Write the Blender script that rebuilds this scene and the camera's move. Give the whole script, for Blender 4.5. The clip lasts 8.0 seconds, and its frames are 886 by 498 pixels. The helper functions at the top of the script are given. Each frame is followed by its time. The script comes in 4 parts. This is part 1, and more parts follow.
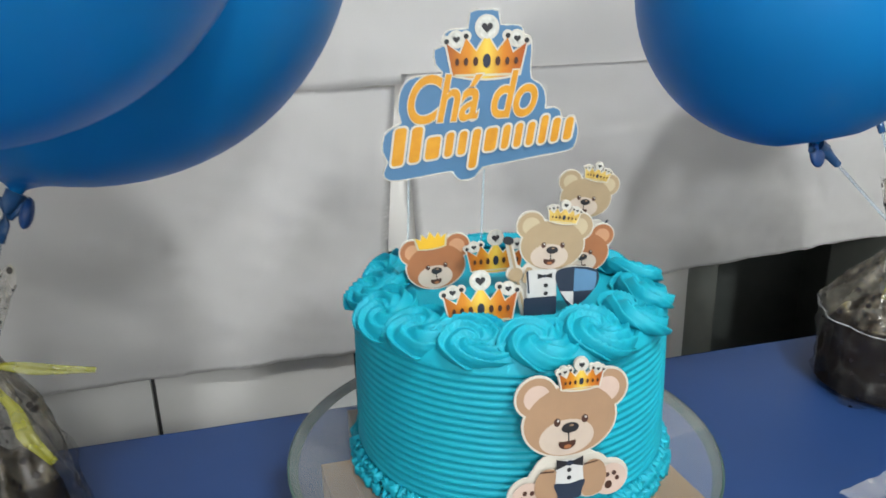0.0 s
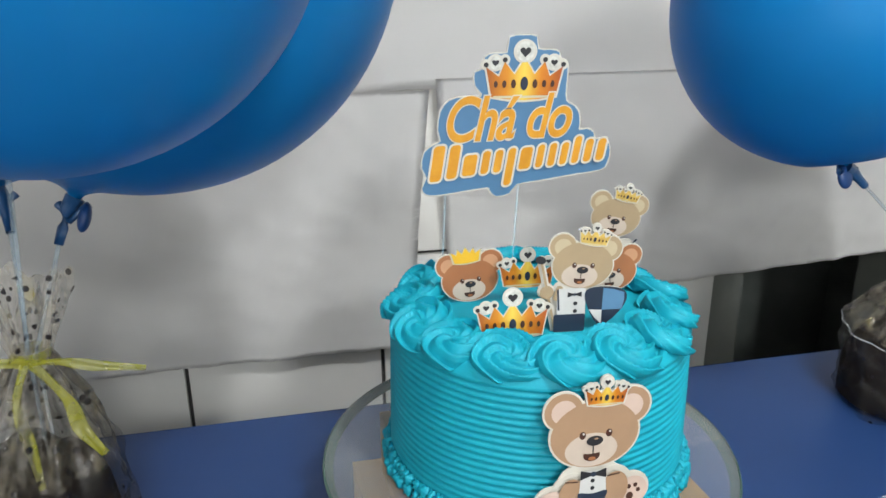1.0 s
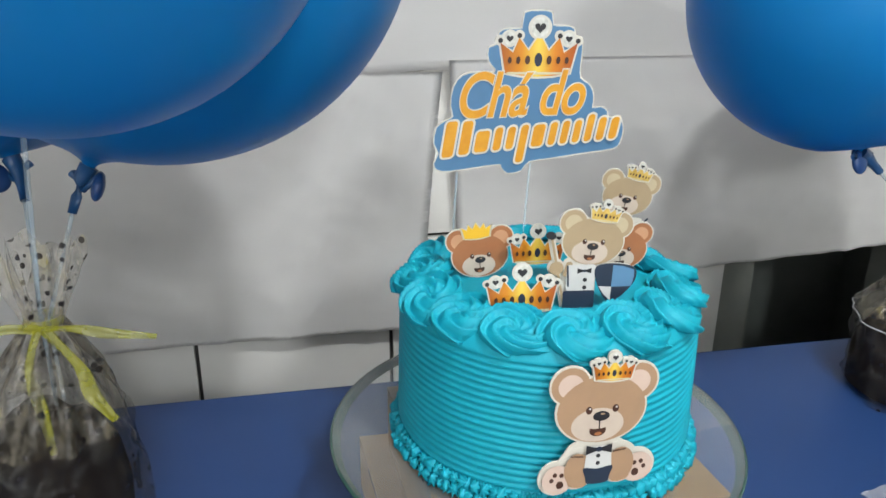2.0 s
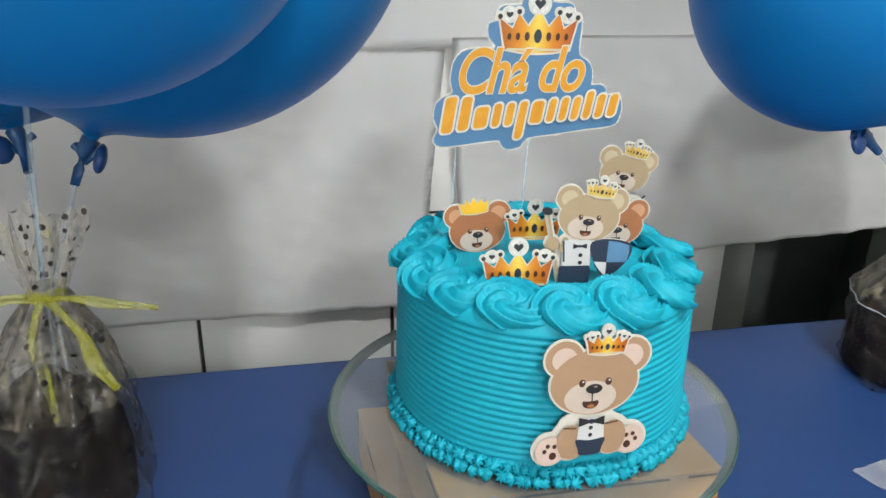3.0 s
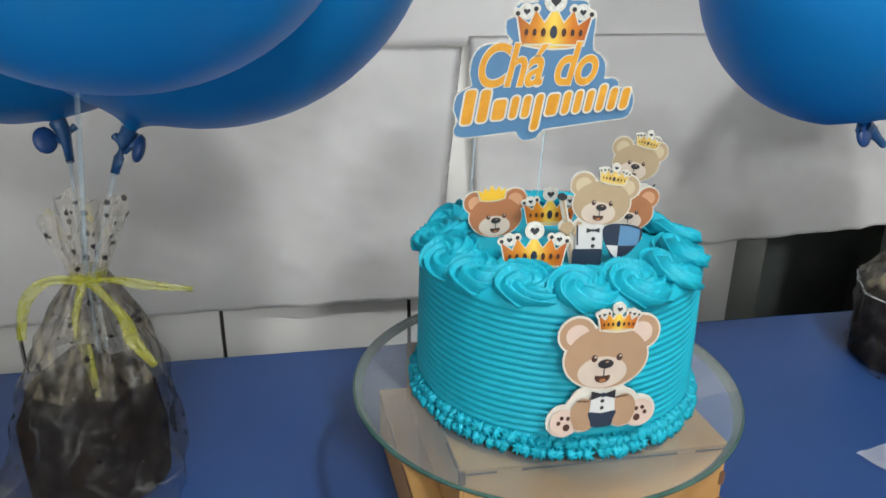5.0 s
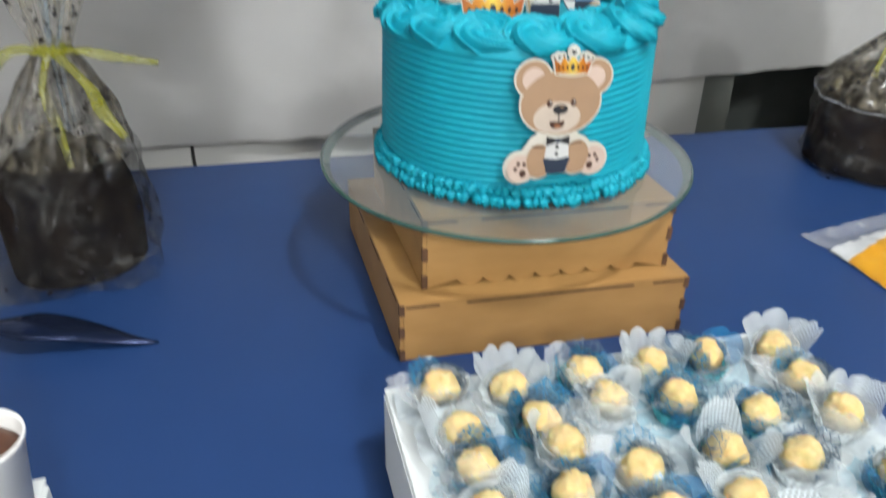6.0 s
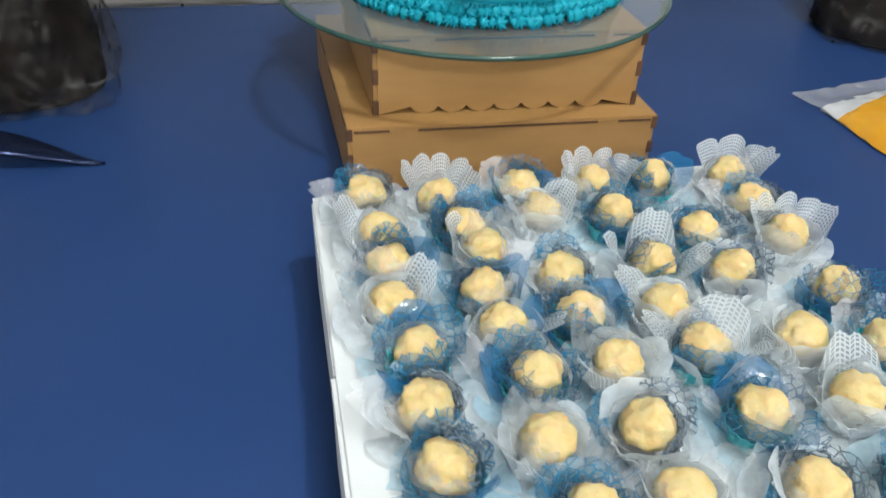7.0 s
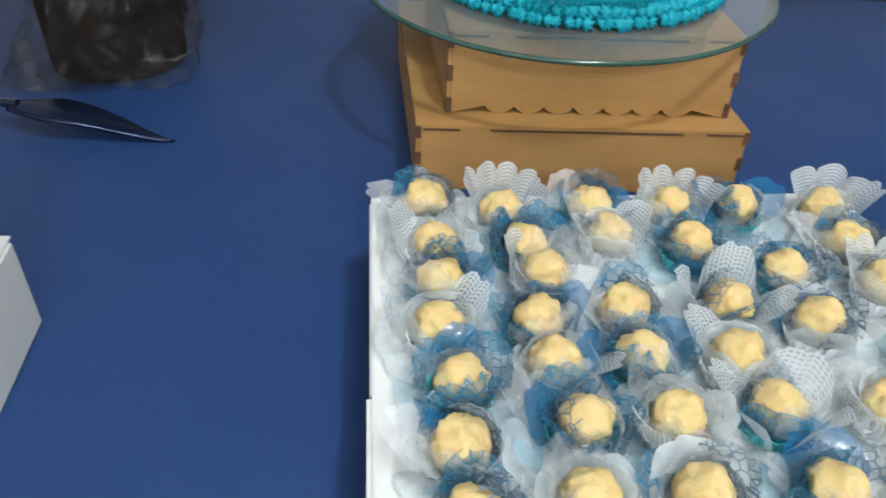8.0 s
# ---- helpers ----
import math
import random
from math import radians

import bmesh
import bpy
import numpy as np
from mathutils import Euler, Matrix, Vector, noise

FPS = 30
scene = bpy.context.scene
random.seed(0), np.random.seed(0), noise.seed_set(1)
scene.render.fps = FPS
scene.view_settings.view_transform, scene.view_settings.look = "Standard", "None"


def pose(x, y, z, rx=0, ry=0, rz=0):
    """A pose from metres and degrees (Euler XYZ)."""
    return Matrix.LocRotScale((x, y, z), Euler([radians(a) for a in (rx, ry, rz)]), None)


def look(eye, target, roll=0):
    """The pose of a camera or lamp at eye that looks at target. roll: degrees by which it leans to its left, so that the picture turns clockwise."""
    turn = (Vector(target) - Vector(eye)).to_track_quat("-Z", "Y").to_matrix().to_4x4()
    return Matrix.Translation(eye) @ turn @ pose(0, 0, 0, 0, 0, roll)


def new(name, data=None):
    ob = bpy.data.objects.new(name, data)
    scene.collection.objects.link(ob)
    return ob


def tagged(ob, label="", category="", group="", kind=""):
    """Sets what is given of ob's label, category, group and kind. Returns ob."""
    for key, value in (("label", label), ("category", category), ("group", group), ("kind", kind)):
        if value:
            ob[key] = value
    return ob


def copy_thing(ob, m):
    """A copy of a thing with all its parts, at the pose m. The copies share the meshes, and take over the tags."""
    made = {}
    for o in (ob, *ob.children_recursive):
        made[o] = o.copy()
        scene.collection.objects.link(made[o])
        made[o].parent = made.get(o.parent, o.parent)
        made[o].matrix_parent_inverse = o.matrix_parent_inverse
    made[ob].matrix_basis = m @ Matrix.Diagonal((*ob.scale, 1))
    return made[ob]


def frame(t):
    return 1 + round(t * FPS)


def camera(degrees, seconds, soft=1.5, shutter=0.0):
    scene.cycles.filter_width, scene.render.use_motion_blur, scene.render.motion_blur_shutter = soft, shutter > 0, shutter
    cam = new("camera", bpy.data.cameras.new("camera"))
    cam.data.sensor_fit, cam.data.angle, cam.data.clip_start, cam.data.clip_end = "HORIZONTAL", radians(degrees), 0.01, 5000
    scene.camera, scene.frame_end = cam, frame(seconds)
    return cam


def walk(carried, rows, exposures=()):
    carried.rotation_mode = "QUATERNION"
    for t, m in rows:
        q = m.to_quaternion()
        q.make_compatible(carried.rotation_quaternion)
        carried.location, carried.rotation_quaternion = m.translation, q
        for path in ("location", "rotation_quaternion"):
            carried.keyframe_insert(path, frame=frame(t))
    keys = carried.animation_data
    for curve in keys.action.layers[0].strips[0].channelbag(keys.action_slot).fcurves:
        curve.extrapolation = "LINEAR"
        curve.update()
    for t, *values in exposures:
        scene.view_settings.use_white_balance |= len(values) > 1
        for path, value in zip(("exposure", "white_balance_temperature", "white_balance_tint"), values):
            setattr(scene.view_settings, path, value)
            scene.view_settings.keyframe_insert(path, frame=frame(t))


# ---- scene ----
EXPOSURES = [(0.0, 0.1), (4.2, 0.12), (5.5, 0.06), (6.2, 0.12), (7.0, -0.14), (8.0, -0.18)]
cam = camera(59.3, 8.0, shutter=0.5)
# seconds, x, y, z, yaw, pitch, roll
PATH = [
    (0, -0.1661, -0.4581, 1.1963, -14.01, -19.20, -1.51),
    (0.5, -0.1767, -0.4685, 1.2175, -13.00, -19.67, -1.39),
    (1, -0.1775, -0.4738, 1.2202, -12.13, -19.82, -0.49),
    (1.5, -0.1797, -0.4764, 1.2157, -11.57, -19.97, 0.05),
    (3, -0.1760, -0.4854, 1.2102, -11.09, -22.16, 0.83),
    (3.5, -0.1771, -0.4926, 1.2131, -10.36, -22.17, 0.64),
    (4, -0.1827, -0.4938, 1.2121, -10.13, -22.00, 0.65),
    (4.2, -0.1815, -0.4915, 1.2117, -9.94, -22.06, 0.81),
    (5.3, -0.1933, -0.5421, 1.2098, -10.10, -22.21, 0.59),
    (5.5, -0.1970, -0.5615, 1.1898, -10.34, -23.98, 0.72),
    (6, -0.1869, -0.5801, 1.1334, -12.07, -30.24, 1.05),
    (6.5, -0.1583, -0.5887, 1.0959, -12.41, -34.01, 1.59),
    (7, -0.1342, -0.6031, 1.0724, -10.27, -36.99, 2.36),
    (7.5, -0.1134, -0.5816, 1.0655, -6.59, -38.30, 2.69),
    (8, -0.1211, -0.5748, 1.0710, -3.24, -38.55, 2.85),
]
walk(cam, [(t, pose(x, y, z, 90 + pitch, 0, yaw) @ pose(0, 0, 0, 0, 0, roll)) for t, x, y, z, yaw, pitch, roll in PATH], EXPOSURES)

# ---- world and lamps ----
world = bpy.data.worlds.new("world")
scene.world = world
world.use_nodes = True
world.node_tree.nodes["Background"].inputs[0].default_value = (0.05, 0.055, 0.065, 1)
world.node_tree.nodes["Background"].inputs[1].default_value = 1.0


# point light out of view, with no fixture modelled
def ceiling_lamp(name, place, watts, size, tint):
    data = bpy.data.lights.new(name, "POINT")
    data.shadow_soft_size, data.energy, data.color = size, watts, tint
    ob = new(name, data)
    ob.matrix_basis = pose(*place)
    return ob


# unseen overhead lamp, placed by the balloon shadows on table and wall
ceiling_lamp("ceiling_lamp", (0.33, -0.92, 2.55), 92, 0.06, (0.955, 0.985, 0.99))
# added fill behind the camera, set only to balance the brightness
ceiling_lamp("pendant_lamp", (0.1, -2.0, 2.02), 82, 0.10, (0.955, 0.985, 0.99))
# unseen lamp on the left, direction taken from the toppers' shadow
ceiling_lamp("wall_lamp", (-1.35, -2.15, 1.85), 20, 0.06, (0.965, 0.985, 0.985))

# wide soft fill added behind the camera to brighten the wall; source invented
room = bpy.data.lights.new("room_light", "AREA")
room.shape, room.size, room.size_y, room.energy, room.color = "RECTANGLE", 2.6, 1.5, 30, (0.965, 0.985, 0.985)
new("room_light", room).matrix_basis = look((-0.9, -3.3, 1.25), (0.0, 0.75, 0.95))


# ---- materials ----
def shader(name):
    m = bpy.data.materials.new(name)
    m.use_nodes = True
    t = m.node_tree
    return m, t, t.nodes["Principled BSDF"]


def nd(t, kind, **inputs):
    n = t.nodes.new(kind)
    for k, v in inputs.items():
        n.inputs[k.replace("_", " ")].default_value = v
    return n


def ramp(t, fac, stops):
    n = t.nodes.new("ShaderNodeValToRGB")
    e = n.color_ramp.elements
    while len(e) < len(stops):
        e.new(0.5)
    for k, (p, c) in zip(e, stops):
        k.position, k.color = p, (*c, 1) if len(c) == 3 else c
    t.links.new(fac, n.inputs[0])
    return n.outputs[0]


def bump(t, b, height, strength, distance):
    n = nd(t, "ShaderNodeBump", Strength=strength, Distance=distance)
    t.links.new(height, n.inputs["Height"])
    t.links.new(n.outputs[0], b.inputs["Normal"])


def coords(t, scale=(1, 1, 1), what="Object"):
    c = t.nodes.new("ShaderNodeTexCoord")
    m = nd(t, "ShaderNodeMapping", Scale=scale)
    t.links.new(c.outputs[what], m.inputs[0])
    return m.outputs[0]


def noise_of(t, vec, scale, detail=4.0, rough=0.55):
    n = nd(t, "ShaderNodeTexNoise", Scale=scale, Detail=detail, Roughness=rough)
    t.links.new(vec, n.inputs["Vector"])
    return n.outputs[0]


def surface(name, a, b, scale, rough, grain=0.0, grain_scale=400.0, metal=0.0, stretch=(1, 1, 1), sheen=0.0, sub=0.0, coat=0.0, gloss=0.5):
    """Two tones mixed by soft noise, with fine relief."""
    m, t, p = shader(name)
    v = coords(t, stretch)
    t.links.new(ramp(t, noise_of(t, v, scale), [(0.3, a), (0.7, b)]), p.inputs["Base Color"])
    p.inputs["Roughness"].default_value = rough
    p.inputs["Metallic"].default_value = metal
    p.inputs["Sheen Weight"].default_value = sheen
    p.inputs["Coat Weight"].default_value = coat
    p.inputs["Specular IOR Level"].default_value = gloss
    if sub:
        p.inputs["Subsurface Weight"].default_value = sub
        p.inputs["Subsurface Scale"].default_value = 0.004
    if grain:
        bump(t, p, noise_of(t, v, grain_scale, 3), grain, 0.0006)
    return m


def tone(name, c, rough=0.5):
    c = tuple(x * 0.87 for x in c)
    d = tuple(x * 0.9 for x in c)
    return surface(name, c, d, 60, rough)


M = {}
M["frosting"] = surface("frosting", (0.0015, 0.235, 0.318), (0.0025, 0.272, 0.355), 22, 0.6, 0.25, 500, sub=0.12, gloss=0.28)
M["cloth_blue"] = surface("cloth_blue", (0.0085, 0.0335, 0.116), (0.0115, 0.039, 0.130), 5, 0.5, 0.3, 900, gloss=0.4)
M["sheet"] = surface("sheet", (0.82, 0.81, 0.80), (0.87, 0.86, 0.85), 3.5, 0.85, 0.05, 1200)
M["tile"] = surface("tile", (0.60, 0.59, 0.56), (0.68, 0.67, 0.64), 4, 0.3, 0.1, 60)
M["grout"] = surface("grout", (0.035, 0.034, 0.032), (0.06, 0.058, 0.055), 40, 0.9, 0.5, 300)
M["plaster"] = surface("plaster", (0.55, 0.54, 0.51), (0.62, 0.61, 0.58), 3, 0.8, 0.3, 200)
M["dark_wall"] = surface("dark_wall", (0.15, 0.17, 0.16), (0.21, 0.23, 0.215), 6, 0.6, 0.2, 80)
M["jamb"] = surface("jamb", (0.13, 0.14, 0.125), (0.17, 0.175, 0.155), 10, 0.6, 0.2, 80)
M["floor"] = surface("floor", (0.10, 0.09, 0.08), (0.16, 0.15, 0.13), 5, 0.35)
M["mdf"] = surface("mdf", (0.2852, 0.1518, 0.04784), (0.368, 0.2024, 0.06808), 14, 0.55, 0.3, 700, stretch=(0.92, 2.76, 2.76))
M["burnt"] = surface("burnt", (0.055, 0.025, 0.012), (0.11, 0.05, 0.022), 90, 0.8)
M["carton"] = surface("carton", (0.54, 0.56, 0.56), (0.60, 0.62, 0.62), 8, 0.7, 0.1, 500)
M["card_white"] = surface("card_white", (0.44, 0.42, 0.37), (0.47, 0.45, 0.40), 30, 0.5)
M["tan"] = tone("tan", (0.3362, 0.2091, 0.123))
M["sand"] = tone("sand", (0.344, 0.256, 0.152))
M["sand_light"] = tone("sand_light", (0.4592, 0.3772, 0.246))
M["rust"] = tone("rust", (0.323, 0.1232, 0.04675))
M["rust_light"] = tone("rust_light", (0.50, 0.26, 0.14))
M["pale"] = tone("pale", (0.50, 0.415, 0.345))
M["pale_pink"] = tone("pale_pink", (0.54, 0.41, 0.345))
M["ink"] = tone("ink", (0.012, 0.012, 0.016))
M["brown_ink"] = tone("brown_ink", (0.05, 0.016, 0.008))
M["navy"] = tone("navy", (0.012, 0.022, 0.045))
M["steel_blue"] = tone("steel_blue", (0.085, 0.20, 0.34))
M["shirt"] = tone("shirt", (0.528, 0.528, 0.52))
M["topper_blue"] = tone("topper_blue", (0.072, 0.175, 0.31), 0.35)
M["orange"] = surface("orange", (0.44, 0.185, 0.008), (0.52, 0.25, 0.018), 90, 0.4)
M["yellow_print"] = tone("yellow_print", (0.68, 0.4, 0.016))
M["silver"] = surface("silver", (0.34, 0.34, 0.31), (0.56, 0.56, 0.52), 260, 0.3)
M["gold_olive"] = surface("gold_olive", (0.34, 0.20, 0.03), (0.60, 0.44, 0.12), 160, 0.4)
M["cream"] = tone("cream", (0.504, 0.462, 0.315))


def gold_print():
    """Printed gold: a pale glint in the middle, red-orange to the ends."""
    m, t, p = shader("gold_print")
    s = t.nodes.new("ShaderNodeSeparateXYZ")
    t.links.new(coords(t, (1, 1, 1), "UV"), s.inputs[0])
    t.links.new(ramp(t, s.outputs[0], [(0.0, (0.25, 0.06, 0.008)), (0.28, (0.46, 0.17, 0.008)), (0.5, (0.60, 0.43, 0.06)), (0.72, (0.45, 0.15, 0.008)), (1.0, (0.27, 0.055, 0.008))]), p.inputs["Base Color"])
    p.inputs["Roughness"].default_value = 0.4
    return m


M["gold_print"] = gold_print()


def latex(name, c):
    m, t, p = shader(name)
    v = coords(t)
    d = tuple(x * 0.86 for x in c)
    t.links.new(ramp(t, noise_of(t, v, 5), [(0.3, d), (0.7, c)]), p.inputs["Base Color"])
    p.inputs["Roughness"].default_value = 0.3
    p.inputs["Specular IOR Level"].default_value = 0.3
    p.inputs["Specular Tint"].default_value = (0.45, 0.72, 1.0, 1)
    bump(t, p, noise_of(t, v, 25, 2), 0.05, 0.002)
    mix, tl = t.nodes.new("ShaderNodeMixShader"), nd(t, "ShaderNodeBsdfTranslucent", Color=(0.018, 0.36, 0.78, 1))
    mix.inputs[0].default_value = 0.3
    t.links.new(p.outputs[0], mix.inputs[1])
    t.links.new(tl.outputs[0], mix.inputs[2])
    t.links.new(mix.outputs[0], t.nodes["Material Output"].inputs["Surface"])
    return m


M["latex"] = latex("latex", (0.0085, 0.18, 0.43))


def thin_glass(name, c):
    """Clear pane: see-through, with mirror gloss by Fresnel."""
    m, t, p = shader(name)
    out = t.nodes["Material Output"]
    mix, tr, gl, fr = (t.nodes.new(k) for k in ("ShaderNodeMixShader", "ShaderNodeBsdfTransparent", "ShaderNodeBsdfGlossy", "ShaderNodeFresnel"))
    tr.inputs[0].default_value = (*c, 1)
    gl.inputs["Roughness"].default_value = 0.03
    fr.inputs["IOR"].default_value = 1.55
    t.links.new(fr.outputs[0], mix.inputs[0])
    t.links.new(tr.outputs[0], mix.inputs[1])
    t.links.new(gl.outputs[0], mix.inputs[2])
    # uneven pale haze painted in for the reflected wall and ceiling
    haze_mix, pale_haze = t.nodes.new("ShaderNodeMixShader"), nd(t, "ShaderNodeBsdfDiffuse", Color=(0.75, 0.78, 0.80, 1))
    t.links.new(ramp(t, noise_of(t, coords(t), 9), [(0.3, (0.05,) * 3), (0.75, (0.16,) * 3)]), haze_mix.inputs[0])
    t.links.new(mix.outputs[0], haze_mix.inputs[1])
    t.links.new(pale_haze.outputs[0], haze_mix.inputs[2])
    t.links.new(haze_mix.outputs[0], out.inputs["Surface"])
    return m


M["glass"] = thin_glass("glass", (0.90, 0.95, 0.94))
M["glass_edge"] = surface("glass_edge", (0.02, 0.055, 0.045), (0.04, 0.085, 0.07), 40, 0.12)


def film_of(name, c, clear, rough=0.25, pattern=None, pattern_scale=300.0, dots=None, through_light=0.0, spread=0.06):
    """Thin plastic film: part clear, part glossy, with a print on it."""
    m, t, p = shader(name)
    out = t.nodes["Material Output"]
    mix, tr = t.nodes.new("ShaderNodeMixShader"), t.nodes.new("ShaderNodeBsdfTransparent")
    p.inputs["Base Color"].default_value = (*c, 1)
    p.inputs["Roughness"].default_value = rough
    v = coords(t)
    if pattern == "crackle":
        n = nd(t, "ShaderNodeTexVoronoi", Scale=pattern_scale)
        n.feature = "DISTANCE_TO_EDGE"
        t.links.new(v, n.inputs["Vector"])
        fac = ramp(t, n.outputs["Distance"], [(0.025, (0.08,) * 3), (0.075, (clear,) * 3)])
    elif pattern == "grid":
        n = nd(t, "ShaderNodeTexBrick", Scale=pattern_scale, Mortar_Size=0.021, Brick_Width=0.12, Row_Height=0.10, Color1=(1, 1, 1, 1), Color2=(1, 1, 1, 1), Mortar=(0, 0, 0, 1))
        n.offset = 0.0
        t.links.new(coords(t, (1, 1, 1), "UV"), n.inputs["Vector"])
        fac = ramp(t, n.outputs["Color"], [(0.3, (0.1,) * 3), (0.6, (clear,) * 3)])
    else:
        fac = ramp(t, noise_of(t, v, pattern_scale), [(0.35, (clear - spread,) * 3), (0.65, (min(0.98, clear + spread),) * 3)])
    if dots:
        n = nd(t, "ShaderNodeTexVoronoi", Scale=dots[0])
        t.links.new(v, n.inputs["Vector"])
        spot = ramp(t, n.outputs["Distance"], [(dots[1], (1,) * 3), (dots[1] + 0.03, (0,) * 3)])
        mx = t.nodes.new("ShaderNodeMix")
        mx.data_type = "RGBA"
        mx.inputs["A"].default_value, mx.inputs["B"].default_value = (*c, 1), (0.02, 0.015, 0.012, 1)
        t.links.new(spot, mx.inputs["Factor"])
        t.links.new(mx.outputs["Result"], p.inputs["Base Color"])
        sub = t.nodes.new("ShaderNodeMath")
        sub.operation, sub.use_clamp = "SUBTRACT", True
        t.links.new(fac, sub.inputs[0])
        t.links.new(spot, sub.inputs[1])
        fac = sub.outputs[0]
    bump(t, p, noise_of(t, v, 120, 3), 0.25, 0.002)
    t.links.new(fac, mix.inputs[0])
    body = p.outputs[0]
    if through_light:
        both, tl = t.nodes.new("ShaderNodeMixShader"), nd(t, "ShaderNodeBsdfTranslucent", Color=(*c, 1))
        both.inputs[0].default_value = through_light
        t.links.new(body, both.inputs[1])
        t.links.new(tl.outputs[0], both.inputs[2])
        body = both.outputs[0]
    t.links.new(body, mix.inputs[1])
    t.links.new(tr.outputs[0], mix.inputs[2])
    t.links.new(mix.outputs[0], out.inputs["Surface"])
    return m


def bag_film(name, tones, clear, streak, scale, dots, crease):
    """Printed film of a gift bag: streaks of tone, dark dots, and pale glints painted along its creases."""
    m, t, p = shader(name)
    out = t.nodes["Material Output"]
    mix, tr = t.nodes.new("ShaderNodeMixShader"), t.nodes.new("ShaderNodeBsdfTransparent")
    v = coords(t, streak)
    n = noise_of(t, v, scale, 5, 0.65)
    k = len(tones) - 1
    colour = ramp(t, n, [(0.3 + 0.4 * i / k, c) for i, c in enumerate(tones)])
    see = ramp(t, noise_of(t, v, scale * 0.8, 3), [(0.32, (clear[0],) * 3), (0.68, (clear[1],) * 3)])
    plain = coords(t)
    c = nd(t, "ShaderNodeTexVoronoi", Scale=crease)
    c.feature = "DISTANCE_TO_EDGE"
    bent = nd(t, "ShaderNodeMix", Factor=0.03)
    bent.data_type = "RGBA"
    w = nd(t, "ShaderNodeTexNoise", Scale=30.0)
    t.links.new(plain, w.inputs["Vector"])
    t.links.new(plain, bent.inputs["A"])
    t.links.new(w.outputs["Color"], bent.inputs["B"])
    t.links.new(bent.outputs["Result"], c.inputs["Vector"])
    line = ramp(t, c.outputs["Distance"], [(0.01, (1,) * 3), (0.09, (0,) * 3)])
    # the painted glints come and go
    patch = ramp(t, noise_of(t, plain, 22, 2), [(0.48, (0,) * 3), (0.7, (0.7,) * 3)])
    part_of = nd(t, "ShaderNodeMath")
    part_of.operation = "MULTIPLY"
    t.links.new(line, part_of.inputs[0])
    t.links.new(patch, part_of.inputs[1])
    crease_glint = part_of.outputs[0]
    d = nd(t, "ShaderNodeTexVoronoi", Scale=dots[0])
    t.links.new(plain, d.inputs["Vector"])
    spot = ramp(t, d.outputs["Distance"], [(dots[1], (1,) * 3), (dots[1] + 0.03, (0,) * 3)])

    def blend(fac, a, b):
        x = t.nodes.new("ShaderNodeMix")
        x.data_type = "RGBA"
        t.links.new(fac, x.inputs["Factor"])
        for slot, val in (("A", a), ("B", b)):
            if isinstance(val, tuple):
                x.inputs[slot].default_value = (*val, 1)
            else:
                t.links.new(val, x.inputs[slot])
        return x.outputs["Result"]

    colour = blend(crease_glint, colour, (0.24, 0.24, 0.23))
    t.links.new(blend(spot, colour, (0.018, 0.014, 0.014)), p.inputs["Base Color"])
    see = blend(crease_glint, see, (clear[0] * 0.9,) * 3)
    t.links.new(blend(spot, see, (0.05,) * 3), mix.inputs[0])
    p.inputs["Roughness"].default_value = 0.18
    bump(t, p, noise_of(t, plain, 90, 4), 0.6, 0.003)
    t.links.new(p.outputs[0], mix.inputs[1])
    t.links.new(tr.outputs[0], mix.inputs[2])
    t.links.new(mix.outputs[0], out.inputs["Surface"])
    return m


# body film tones are darkened to stand for the balloons' shadow
M["cellophane"] = bag_film("cellophane", [(0.02, 0.02, 0.02), (0.035, 0.033, 0.031), (0.11, 0.108, 0.10)], (0.58, 0.92), (1, 1, 0.6), 45, (58, 0.14), 27)
M["cellophane_folds"] = bag_film("cellophane_folds", [(0.015, 0.012, 0.011), (0.05, 0.042, 0.03), (0.20, 0.175, 0.135), (0.22, 0.19, 0.045)], (0.28, 0.78), (1, 1, 0.16), 120, (82, 0.22), 30)
M["cellophane_neck"] = bag_film("cellophane_neck", [(0.16, 0.15, 0.13), (0.40, 0.37, 0.31), (0.44, 0.40, 0.34), (0.46, 0.38, 0.08)], (0.42, 0.88), (1, 1, 0.3), 90, (100, 0.25), 34)
M["clear_film"] = film_of("clear_film", (0.65, 0.66, 0.68), 0.68, 0.12, pattern_scale=60)
M["ribbon"] = film_of("ribbon", (0.30, 0.2975, 0.0085), 0.42, 0.3, pattern_scale=40)
M["net_blue"] = film_of("net_blue", (0.035, 0.19, 0.33), 0.62, 0.25, "crackle", 210, through_light=0.4)
M["net_white"] = film_of("net_white", (0.66, 0.71, 0.74), 0.62, 0.5, "grid", 1.45, through_light=0.5)
M["frost_white"] = film_of("frost_white", (0.74, 0.80, 0.83), 0.38, 0.5, pattern_scale=60, through_light=0.5, spread=0.2)
M["veil"] = film_of("veil", (0.78, 0.80, 0.80), 0.70, 0.4, pattern_scale=90, through_light=0.6, spread=0.14)
M["film_blue"] = film_of("film_blue", (0.02, 0.20, 0.44), 0.45, 0.12, pattern_scale=80, through_light=0.4)
M["net_grey"] = film_of("net_grey", (0.14, 0.20, 0.27), 0.80, 0.25, "crackle", 220, through_light=0.4)
M["frost_blue"] = film_of("frost_blue", (0.50, 0.74, 0.86), 0.5, 0.4, pattern_scale=60, through_light=0.5, spread=0.2)
M["cup_teal"] = surface("cup_teal", (0.03, 0.32, 0.36), (0.06, 0.38, 0.42), 60, 0.5)
M["cup_white"] = surface("cup_white", (0.70, 0.74, 0.76), (0.78, 0.80, 0.82), 60, 0.5)
